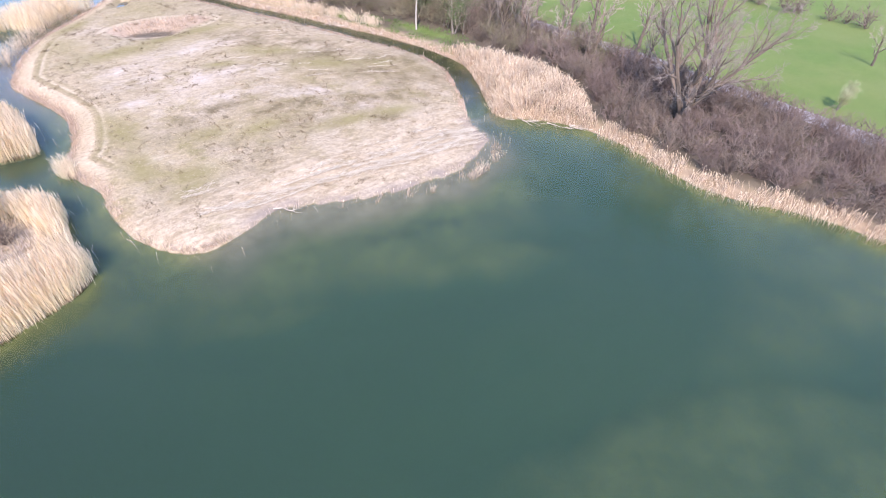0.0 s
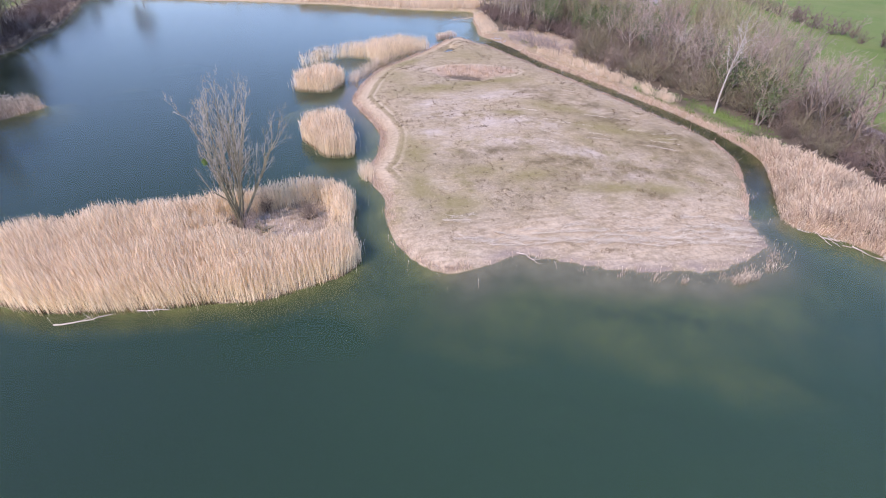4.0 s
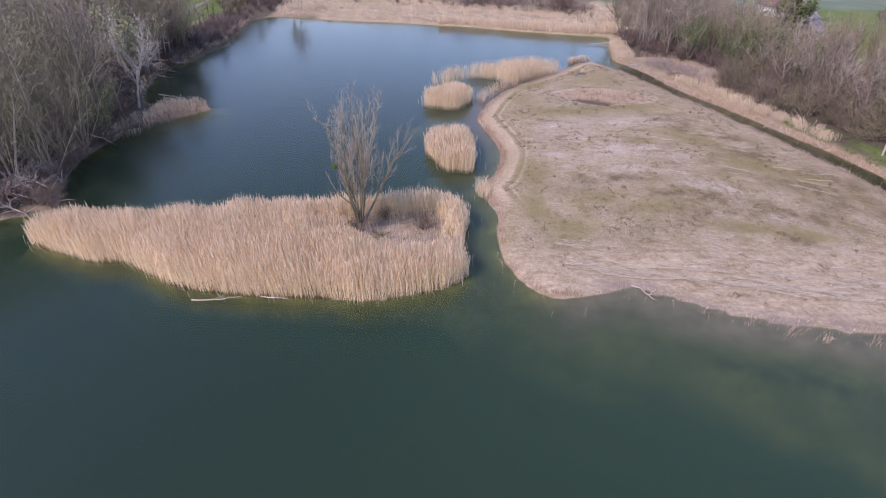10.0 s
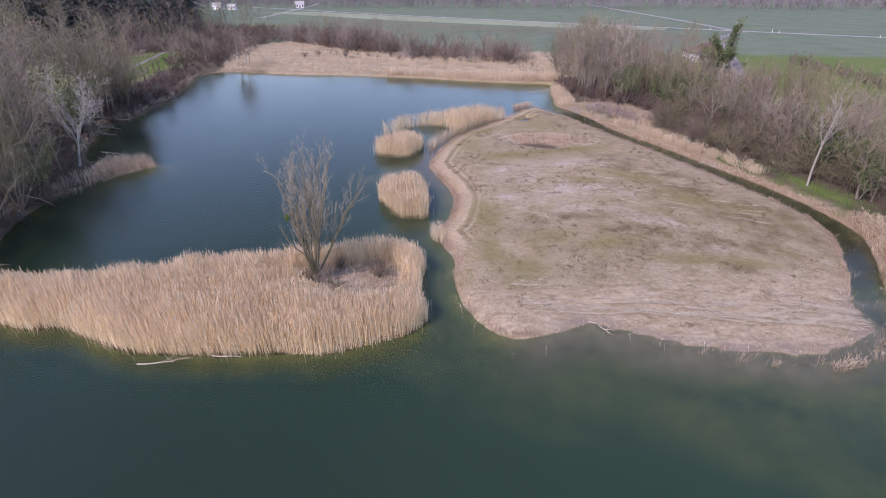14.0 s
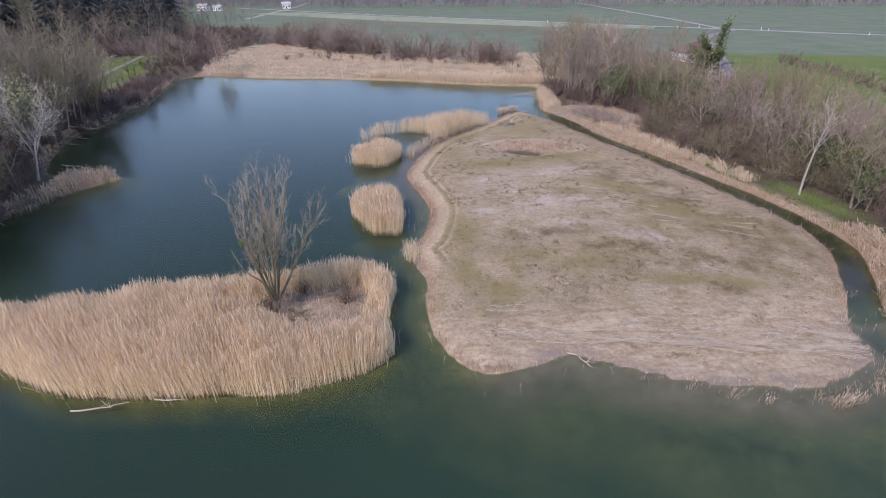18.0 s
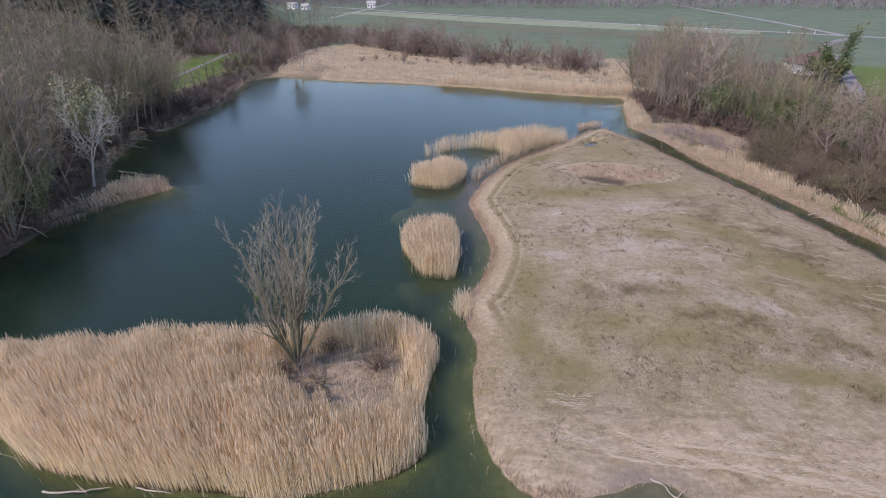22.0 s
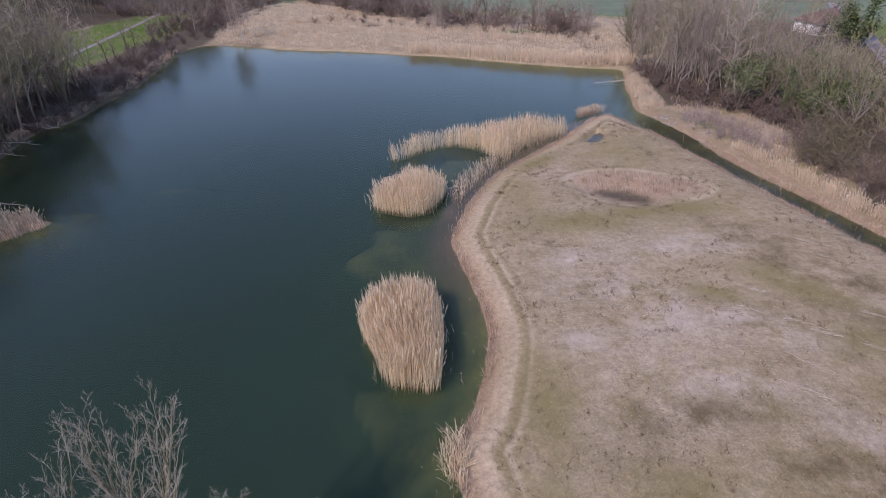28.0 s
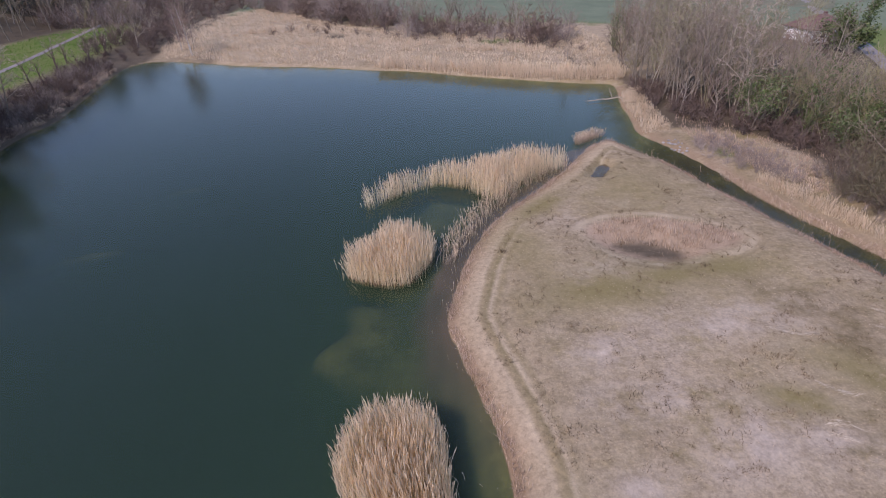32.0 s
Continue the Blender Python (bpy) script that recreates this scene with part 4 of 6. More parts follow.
SPARSE = smooth([(6.8, 95), (2.2, 87), (1.6, 84), (2.6, 82.5), (4.6, 86.5), (8, 92.5), (13, 98.3), (17.5, 102.5), (16, 103), (11, 98.6)], 4)
x, y = scatter(SPARSE, 30, 51, lambda a, b: np.clip(0.6 + wavy(a, b, 1.5, 50), 0.05, 1))
reed_bed("sparse_reeds", "thin greyish broken reeds in brown shallow water", x, y, height_mix(x, y, 1.4, 52, 0.6), 0.03, 53, 0.35, "reeds", material=SHOREREED, z=np.full(len(x), -0.3))
TIP = smooth([(20.4, 109.6), (22.4, 110.8), (25, 112.6), (24, 113.4), (21.2, 112.2)], 4)
x, y = scatter(TIP, 70, 54)
reed_bed("reed_clump", "small reddish reed clump at the isle's tip", x, y, height_mix(x, y, 1.2, 55, 0.5), 0.03, 56, 0.35, "reed clump", material=PINKREED, z=np.full(len(x), -0.2))
TUFT = smooth([(1.1, 51.4), (1.9, 49.6), (2.6, 50.2), (2.6, 52.6), (1.8, 53.2)], 4)
x, y = scatter(TUFT, 60, 57)
reed_bed("reed_clump", "small leaning reed tuft on the isle's shore", x, y, height_mix(x, y, 1.15, 58), 0.026, 59, 0.45, "reed clump", z=np.full(len(x), -0.1))
SPIT = smooth([(-46.5, 64.5), (-44.6, 67.2), (-43.2, 71), (-40.4, 75.2), (-38, 78.5), (-40.5, 79.8), (-45, 79.5), (-45.5, 76), (-45.4, 72), (-47, 68)], 4)
x, y = scatter(SPIT, 55, 61, lambda a, b: np.clip(0.6 + 0.8 * wavy(a, b, 3, 60), 0.08, 1))
reed_bed("reed_bed", "brown reeds on the narrow spit by the wood", x, y, height_mix(x, y, 1.6, 62, 0.5) * ragged(x, y, SPIT, 64) * (0.95 + 0.3 * wavy(x, y, 2.4, 66)), 0.035, 63, 0.35, material=SHOREREED)
EASTBED = smooth([(39.0, 35.3), (40.6, 38.5), (43.0, 42.2), (46.0, 47.6), (47.2, 52), (48.8, 52.5), (50.6, 47), (51.4, 40), (50.4, 34), (48, 30.5), (44.6, 26.6), (43.2, 29.6), (41.2, 32.6)], 4)
x, y = scatter(EASTBED, 85, 64, lambda a, b: np.clip(0.75 + 0.9 * wavy(a, b, 1.7, 67), 0.1, 1))
reed_bed("reed_bed", "wide bed of tall pale reeds on the creek bank", x, y, height_mix(x, y, 1.75, 65, 0.5) * (0.9 + 0.3 * wavy(x, y, 1.7, 67)) * np.clip(0.45 + 0.3 * edge_distance(x, y, EASTBED), 0.4, 1), 0.03, 66, 0.6, material=SHOREREED)


def bank_belt(label, line, width, per_m2, h, seed, w=0.05, lean=0.2, material=None):
    p = smooth(line, 5, closed=False)
    t = np.gradient(p, axis=0)
    t /= np.linalg.norm(t, axis=1)[:, None]
    side = np.stack([t[:, 1], -t[:, 0]], -1)
    poly = np.concatenate([p, (p + side * width)[::-1]])
    x, y = scatter(poly, per_m2, seed, lambda a, b: np.clip(0.6 + 0.8 * wavy(a, b, 4, seed), 0.05, 1))
    return reed_bed("reed_belt", label, x, y, height_mix(x, y, h, seed + 1, 0.5) * (0.9 + 0.35 * wavy(x, y, 1.8, seed + 3)), w, seed + 2, lean, "reeds", material=material)


bank_belt("belt of dry reeds along the bushy shore", [(46.9, -12), (46.1, 1.2), (45.3, 6.2), (44.0, 8.8), (42.7, 12), (42.1, 14.8), (42.8, 19.2), (43.6, 23.5), (43.5, 26)], 2.3, 62, 0.95, 71, 0.03, 0.35, SHOREREED)
bank_belt("dry reddish reeds along the creek's outer bank", [(46.4, 52), (45.9, 57.3), (44.6, 63.4), (42.1, 71.1), (39.7, 79), (37.8, 84.2), (36.1, 88.8), (34.6, 94.1), (33.8, 99)], 1.0, 90, 0.5, 74, 0.03, 0.45, PINKREED)
bank_belt("taller pale pinkish reeds behind the creek bank", [(45.6, 66), (43.8, 72), (41.4, 79), (39.6, 85), (37.6, 91), (36.2, 96)], 1.9, 85, 1.2, 77, 0.03, 0.4, PALEREED)
bank_belt("pinkish sedge behind the creek's bend", [(39.6, 92), (38.2, 98), (36.8, 103), (35.6, 109)], 3.0, 60, 0.65, 116, 0.03, 0.45, SHOREREED)
bank_belt("pale reeds on the creek mouth's bank", [(30.2, 112), (31.2, 119), (32.2, 126.5), (33.6, 131)], 3.4, 80, 1.1, 80, 0.032, 0.4, PALEREED)
bank_belt("brownish reeds under the wooded shore", [(-60, 158), (-57, 139), (-55, 126), (-56, 119), (-55.5, 111), (-57.8, 103), (-52, 84)][::-1], -1.8, 50, 0.7, 83, 0.035, 0.45, PINKREED)
NORTHBED = smooth([(34.5, 139), (22, 141.8), (13, 145.2), (7, 147.8), (0, 151.2), (-10, 153.8), (-20, 157.2), (-34, 159.8), (-42, 163), (-50, 166), (-56, 169), (-59, 185),
                   (-61, 208), (-55, 228), (-43, 236), (-33, 222), (-23, 203), (-8, 188), (4, 182), (18, 180), (32, 184), (41, 188), (42, 170), (38, 152)], 4)
x, y = scatter(NORTHBED, 15, 86, lambda a, b: np.clip(0.7 + 0.9 * wavy(a, b, 9, 87), 0.08, 1) * (blobs(a, b, [(-19, 182, 2.6, 3.0, 0)]) < 0.25))
reed_bed("reed_bed", "broad bed of pale dry reeds along the far shore", x, y, height_mix(x, y, 0.6, 88, 0.6) * (0.85 + 0.8 * wavy(x, y, 3.5, 90)) * (1 + 0.7 * np.clip(wavy(x, y, 13, 187), 0, 1)), 0.055, 89, 0.6, material=PALEREED)
TALLBELT = smooth([(35.5, 138.4), (22, 141.2), (13, 144.7), (7, 147.2), (0, 150.7), (-7, 152.6), (-6, 155.5), (2, 154), (9, 150.5), (14, 149.6), (22, 146.5), (30, 145), (37, 144)], 4)
x, y = scatter(TALLBELT, 34, 186, lambda a, b: np.clip(0.75 + 0.8 * wavy(a, b, 6, 188), 0.05, 1))
reed_bed("reed_bed", "tall cream-coloured reeds standing on the far shore", x, y, height_mix(x, y, 1.9, 189, 0.5), 0.05, 190, 0.25, material=PALEREED)
for line, seed in (([(-30, 178), (-18, 176.5), (-6, 174), (2, 170)], 192), ([(-44, 190), (-34, 193), (-24, 190)], 194), ([(8, 166), (18, 163), (28, 161)], 196), ([(-52, 176), (-46, 174), (-38, 175)], 198)):
    bank_belt("taller pale reeds in a line across the far bed", line, 2.2, 26, 1.4, seed, 0.05, 0.3, PALEREED)
FRONT = smooth([(17, 31.8), (20, 30.4), (24, 28.8), (28, 28.4), (32, 29), (35.5, 30), (37, 31.8), (35.6, 32.4), (32, 30.8), (28, 29.8), (24, 30.2), (20, 31.6)], 4)
x, y = scatter(FRONT, 60, 91, lambda a, b: np.clip(wavy(a, b, 3.2, 92) * 1.4, 0.05, 1))
reed_bed("sparse_reeds", "short brown reed stubble in the isle's shallows", x, y, height_mix(x, y, 0.5, 93, 0.6), 0.03, 94, 0.4, "reeds", False, PINKREED, z=np.full(len(x), -0.12))
x, y = scatter(MEADOW_ISLE, 130, 95, lambda a, b: np.exp(-(edge_distance(a, b, MEADOW_ISLE) / 0.6) ** 2) * np.clip(0.6 + wavy(a, b, 4, 96), 0.1, 1) * (1 - 0.85 * (b < 36.5) * (a > 9)))
reed_bed("shore_sedge", "dry brown sedge fringing the grassy isle", x, y, height_mix(x, y, 0.5, 97, 0.6), 0.035, 98, 0.6, "sedge", False, PINKREED)

for cx, cy, rx, ry, h, seed in ((29.6, 28.3, 1.3, 0.5, 0.95, 150), (33.0, 29.2, 0.9, 0.4, 0.7, 153), (24.9, 28.9, 0.6, 0.3, 0.7, 156)):
    x, y = scatter(smooth([(cx - rx, cy - ry), (cx + rx, cy - ry * 0.2), (cx + rx, cy + ry), (cx - rx * 0.6, cy + ry * 0.6)], 4), 55, seed)
    reed_bed("reed_clump", "small brownish reed tuft in the isle's shallows", x, y, height_mix(x, y, h, seed + 1, 0.5), 0.026, seed + 2, 0.4, "reed clump", material=PINKREED, z=np.full(len(x), -0.15))


def swath(line, width, count, seed):
    """Cut reed and hay lying in a thin pale line."""
    r = np.random.RandomState(seed)
    p = smooth(line, 10, closed=False)
    k = r.randint(0, len(p) - 1, count)
    u = r.uniform(0, 1, count)[:, None]
    at = p[k] * (1 - u) + p[k + 1] * u + r.normal(0, width / 2.5, (count, 2))
    d = p[k + 1] - p[k]
    a = np.arctan2(d[:, 1], d[:, 0]) + r.normal(0, 0.35, count)
    ln, w = r.uniform(0.15, 0.5, count), r.uniform(0.007, 0.019, count)
    z = height_at(at[:, 0], at[:, 1]) + r.uniform(0.04, 0.12, count)
    ux, uy = np.cos(a), np.sin(a)
    v = np.stack([np.stack([at[:, 0] - ux * ln - uy * w * s1, at[:, 1] - uy * ln + ux * w * s1, z], -1) for s1 in (-1, 1)]
                 + [np.stack([at[:, 0] + ux * ln, at[:, 1] + uy * ln, z + r.uniform(-0.03, 0.05, count)], -1)], 1).reshape(-1, 3)
    return v, (np.arange(count) * 3)[:, None] + np.array([[0, 1, 2]])


hv, hf, hb = [], [], 0
hr = random.Random(77)
for k in range(46):
    x0 = hr.uniform(8, 36)
    y0 = 38.2 - 0.16 * (x0 - 8) + abs(hr.gauss(0, 1)) * 2.2 - 1.6
    ln, sl = hr.uniform(2.0, 7.5), hr.gauss(-0.17, 0.10)
    v, f = swath([(x0, y0), (x0 + ln * 0.5, y0 + sl * ln * 0.5 + hr.gauss(0, 0.3)), (x0 + ln, y0 + sl * ln)], hr.uniform(0.1, 0.42), int(ln * hr.uniform(18, 44)), 500 + k)
    hv.append(v)
    hf.append(f + hb)
    hb += len(v)
for k in range(22):
    x0, y0 = hr.uniform(22, 38), hr.uniform(52, 74)
    ln, sl = hr.uniform(1.0, 3.0), hr.gauss(-0.5, 0.2)
    v, f = swath([(x0, y0), (x0 + ln * 0.5, y0 + sl * ln * 0.5 + hr.gauss(0, 0.2)), (x0 + ln, y0 + sl * ln)], hr.uniform(0.1, 0.3), int(ln * 18), 600 + k)
    hv.append(v)
    hf.append(f + hb)
    hb += len(v)
hv, hf = np.concatenate(hv), np.concatenate(hf)
on_isle = signed(hv[::3, 0], hv[::3, 1], MEADOW_ISLE) > 0.6
tagged(new("cut_straw", mesh_of("cut_straw", hv, hf[on_isle], STRAWLINE)), "pale lines of cut straw lying on the isle", "straw", kind="stuff")
MARSHREED = smooth([(15.8, 87), (17.4, 85.0), (19.8, 84.6), (22.4, 83.2), (27.4, 83.8), (28.2, 85.0), (26.4, 86.6), (22.6, 88.2), (18, 88.4)], 4)
x, y = scatter(MARSHREED, 75, 99, lambda a, b: np.clip(0.5 + wavy(a, b, 2.5, 102), 0.05, 1))
reed_bed("sparse_reeds", "low pinkish reeds round the isle's small pond", x, y, height_mix(x, y, 0.8, 100, 0.6), 0.03, 101, 0.45, "reeds", False, SHOREREED)

# the isle's mown grass: stubble everywhere, darker tufts here and there
x, y = scatter(MEADOW_ISLE, 30, 103, lambda a, b: np.clip(0.7 + 0.6 * wavy(a, b, 6, 104), 0.2, 1) * np.where((b < 37) & (a > 9), ease(edge_distance(a, b, MEADOW_ISLE) + 0.8 * wavy(a, b, 2.5, 4), 0.6, 1.8), 1))
reed_bed("dry_grass", "short dry mown grass covering the isle", x, y, height_mix(x, y, 0.13, 105, 0.6), 0.035, 106, 0.9, "grass", False, GRASSBLADE)
x, y = scatter(MEADOW_ISLE, 1.3, 111, lambda a, b: np.clip(0.45 + 0.9 * wavy(a, b, 11, 112), 0.03, 1) * (edge_distance(a, b, MEADOW_ISLE) > 2))
r = np.random.RandomState(113)
x, y = (np.repeat(v, 14) + r.normal(0, 0.17, len(v) * 14) for v in (x, y))
reed_bed("grass_tufts", "brown tussocks scattered over the mown isle", x, y, height_mix(x, y, 0.26, 114, 0.6), 0.035, 115, 0.8, "grass", False, TUSSOCK)
CLEARING = smooth([(-70, 128), (-72, 150), (-74, 176), (-80, 198), (-92, 205), (-97, 180), (-94, 150), (-84, 130)], 4)
x, y = scatter(CLEARING, 7, 117, lambda a, b: np.clip(0.7 + 0.6 * wavy(a, b, 8, 118), 0.1, 1) * (np.abs(a + 80.5 + (b - 150) * 0.13) > 1.2))
reed_bed("green_grass", "bright green spring grass in the clearing", x, y, height_mix(x, y, 0.3, 119, 0.5), 0.12, 120, 0.8, "grass", False, SPRINGBLADE)
BANKGRASS = smooth([(35, 111), (38, 101), (42.5, 90), (47, 81), (52, 82), (50, 92), (45, 104), (38, 118)], 4)
x, y = scatter(BANKGRASS, 22, 121, lambda a, b: np.clip(0.6 + 0.7 * wavy(a, b, 4, 122), 0.1, 1))
reed_bed("dry_grass", "rough dry grass on the creek bank", x, y, height_mix(x, y, 0.55, 123, 0.6), 0.05, 124, 0.6, "grass", False, PINKREED)
GREENBANK = smooth([(47.5, 50), (46.8, 58), (45.8, 64), (43.6, 72), (45, 74), (48.2, 70), (51, 63), (52.5, 56), (51, 50)], 4)
x, y = scatter(GREENBANK, 40, 107, lambda a, b: np.clip(0.55 + wavy(a, b, 3, 108), 0.05, 1))
reed_bed("green_grass", "fresh green grass on the creek bank", x, y, height_mix(x, y, 0.4, 109, 0.5), 0.05, 110, 0.5, "grass", False, GREENBLADE)


# ---- trees and shrubs ----
class Wood:
    """Collects tubes for one part of a tree."""

    def __init__(self):
        self.v, self.f = [], []

    def tube(self, pts, radii, sides):
        base = len(self.v)
        for i, p in enumerate(pts):
            d = (pts[min(i + 1, len(pts) - 1)] - pts[max(i - 1, 0)]).normalized()
            a = d.orthogonal().normalized()
            b = d.cross(a)
            last = i == len(pts) - 1
            if last:
                self.v.append(p)
                break
            for k in range(sides):
                t = 6.283 * k / sides
                self.v.append(p + (a * math.cos(t) + b * math.sin(t)) * radii[i])
        n = len(pts) - 1
        for i in range(n - 1):
            for k in range(sides):
                k2 = (k + 1) % sides
                self.f.append((base + i * sides + k, base + i * sides + k2, base + (i + 1) * sides + k2, base + (i + 1) * sides + k))
        tip = base + n * sides
        for k in range(sides):
            self.f.append((base + (n - 1) * sides + k, base + (n - 1) * sides + (k + 1) % sides, tip))

    def blade(self, p, d, length, width, r):
        a = Matrix.Rotation(r.uniform(0, 6.283), 3, d) @ d.orthogonal().normalized()
        i = len(self.v)
        self.v += [p - a * width, p + a * width, p + d * length]
        self.f.append((i, i + 1, i + 2))

    def leaf(self, p, size, r):
        n = Vector((r.gauss(0, 1), r.gauss(0, 1), r.gauss(0, 1) + 0.6)).normalized()
        a = n.orthogonal().normalized()
        a = Matrix.Rotation(r.uniform(0, 6.283), 3, n) @ a
        b = n.cross(a)
        i = len(self.v)
        self.v += [p - a * size, p + b * size * 0.6, p + a * size, p - b * size * 0.6]
        self.f.append((i, i + 1, i + 2, i + 3))


def grow(trunk, crown, r, p, d, length, radius, level, S):
    """One branch and all that springs from it. S: the tree's habit, level by level."""
    segs = S["segs"][level]
    if level + 1 == len(S["segs"]):
        crown.blade(p, (d + Vector((0, 0, S["up"][level] * 2))).normalized(), length, S["thin"], r)
        return
    pts, radii, dirs = [p.copy()], [radius], [d]
    for i in range(segs):
        d = (d + Vector((r.gauss(0, 1), r.gauss(0, 1), r.gauss(0, 0.7))) * S["wander"][level] + Vector((0, 0, S["up"][level]))).normalized()
        p = p + d * (length / segs)
        pts.append(p.copy())
        dirs.append(d)
        radii.append(radius * (1 - 0.8 * (i + 1) / segs))
    (trunk if level <= S["wood"] else crown).tube(pts, radii, S["sides"][level])
    if level + 1 >= len(S["segs"]):
        return
    kids = S["kids"][level]
    turn = r.uniform(0, 6.283)
    for k in range(kids):
        s = S["first"][level] + (0.98 - S["first"][level]) * (k + r.uniform(0.1, 0.9)) / kids
        j = min(int(s * segs), segs - 1)
        q = pts[j].lerp(pts[j + 1], s * segs - j)
        turn += 2.4 + r.uniform(-0.5, 0.5)
        ax = dirs[j].orthogonal().normalized()
        ax = Matrix.Rotation(turn, 3, dirs[j]) @ ax
        ang = radians(S["angle"][level]) * r.uniform(0.7, 1.25)
        nd = (Matrix.Rotation(ang, 3, ax) @ dirs[j]).normalized()
        nl = length * S["ratio"][level] * r.uniform(0.7, 1.2) * (1.0 - S["taper"][level] * s)
        grow(trunk, crown, r, q, nd, nl, max(radius * (1 - 0.75 * s) * 0.62, S["thin"]), level + 1, S)


def bare_tree(name, label, category, seed, stems, S, bark, twig, group="", foliage=None, bole=None, split=False):
    """A leafless tree or shrub at the origin: trunk and crown. stems: (lean out, length, radius) each."""
    r = random.Random(seed)
    trunk, crown, stems_made = Wood(), Wood(), []
    if bole:
        trunk.tube([Vector((0, 0, -0.3)), Vector((0, 0, 0.15)), Vector((0.05, 0, bole[0] * 0.6)), Vector((0, 0.05, bole[0])), Vector((0, 0, bole[0] + 1.2))], [bole[1] * 1.5, bole[1] * 1.15, bole[1], bole[1] * 0.95, 0.1], 10)
    for k, (out, length, radius) in enumerate(stems):
        a = 6.283 * k / max(len(stems), 1) + r.uniform(-0.4, 0.4)
        d = Vector((math.cos(a) * out, math.sin(a) * out, 1)).normalized()
        foot = Vector((math.cos(a), math.sin(a), 0)) * radius * (0.9 if len(stems) > 1 else 0)
        if bole:
            foot.z = bole[0] * (0.55 + 0.5 * ((k * 5) % 7) / 7)
        stem = Wood() if split else trunk
        grow(stem, crown, r, foot - Vector((0, 0, 0.25)), d, length, radius, 0, S)
        if split:
            stems_made.append(stem)
    ob = tagged(new(name), label, category, group)
    part("trunk", (trunk.v, trunk.f), bark, ob)
    for stem in stems_made:
        part("stem", (stem.v, stem.f), bark, ob)
    part("crown", (crown.v, crown.f), twig, ob)
    if foliage:
        foliage(ob, crown, trunk, r)
    return ob


def put(ob, x, y, scale, turn, lean=(0, 0), z=None):
    c = copy_thing(ob, Matrix.Translation((x, y, height_at(x, y) if z is None else z)) @ pose(0, 0, 0, lean[0], lean[1], turn) @ Matrix.Scale(scale, 4))
    return c


TALL = dict(segs=(6, 3, 2, 1), wander=(0.05, 0.12, 0.2, 0.2), up=(0.05, 0.09, 0.10, 0.06), wood=0, sides=(5, 3, 3, 3), kids=(15, 6, 6), first=(0.24, 0.15, 0.1),
            angle=(50, 44, 42), ratio=(0.38, 0.5, 0.75), taper=(0.5, 0.4, 0.4), thin=0.027)
ROUND = dict(segs=(4, 4, 3, 2, 1), wander=(0.08, 0.14, 0.2, 0.22, 0.2), up=(0.05, 0.10, 0.10, 0.04, 0.04), wood=1, sides=(6, 4, 3, 3, 3), kids=(7, 5, 4, 4), first=(0.25, 0.25, 0.15, 0.1),
             angle=(48, 42, 40, 38), ratio=(0.62, 0.52, 0.5, 0.7), taper=(0.35, 0.4, 0.4, 0.3), thin=0.02)
VASE = dict(segs=(4, 5, 3, 2, 1), wander=(0.06, 0.10, 0.18, 0.2, 0.2), up=(0.05, 0.09, 0.10, 0.06, 0.05), wood=1, sides=(6, 4, 3, 3, 3), kids=(8, 5, 4, 3), first=(0.45, 0.22, 0.15, 0.1),
            angle=(40, 42, 40, 38), ratio=(1.25, 0.44, 0.52, 0.8), taper=(0.15, 0.4, 0.4, 0.3), thin=0.02)
SHRUB = dict(segs=(3, 2, 1), wander=(0.16, 0.22, 0.2), up=(0.05, 0.08, 0.03), wood=0, sides=(3, 3, 3), kids=(7, 5), first=(0.12, 0.05), angle=(40, 42), ratio=(0.5, 0.75), taper=(0.35, 0.3), thin=0.016)
FAN = dict(segs=(7, 5, 4, 2, 1), wander=(0.07, 0.12, 0.16, 0.2, 0.2), up=(0.05, 0.14, 0.10, 0.06, 0.05), wood=1, sides=(7, 5, 3, 3, 3), kids=(9, 6, 4, 3), first=(0.25, 0.2, 0.2, 0.2),
           angle=(34, 36, 36, 36), ratio=(0.44, 0.46, 0.5, 0.6), taper=(0.45, 0.4, 0.4, 0.3), thin=0.011)


def leafy(name, material, count, size, radius, low, high, stems_only=False):
    """Adds small leaves in clumps about the trunk or crown."""
    def add(ob, crown, trunk, r):
        w = Wood()
        pts = [v for v in (trunk.v if stems_only else trunk.v + crown.v) if low < v.z < high]
        if stems_only:
            pts += [p.lerp(q, 0.5) for p, q in zip(pts, pts[5:]) if (p - q).length < 3]
        for k in range(count):
            q = r.choice(pts)
            w.leaf(q + Vector((r.gauss(0, 1), r.gauss(0, 1), r.gauss(0, 0.8))) * radius, size * r.uniform(0.6, 1.3), r)
        part(name, (w.v, w.f), material, ob)
    return add


# models, kept below at their first place
tall_models = [bare_tree("ash_tree", "tall slender leafless tree with grey-brown twigs", "tree", 200 + k, [(0.02, 15.0, 0.15)], TALL, WOODBARK, (TWIG, MOSSTWIG, DARKTWIG, MOSSTWIG)[k], "bare trees of the wood") for k in range(4)]
twin = bare_tree("ash_tree", "leafless tree with two leaning stems", "tree", 210, [(0.18, 14.0, 0.14), (0.22, 12.5, 0.12)], TALL, WOODBARK, TWIG, "bare trees of the wood")
tall_models.append(twin)
ivied = bare_tree("ivy_clad_tree", "bare tree with a trunk wrapped in dark ivy", "tree", 215, [(0.03, 13.0, 0.2)], TALL, BARK, TWIG, "ivy-clad trees", leafy("ivy", IVY, 900, 0.2, 0.45, 0.3, 9.0))
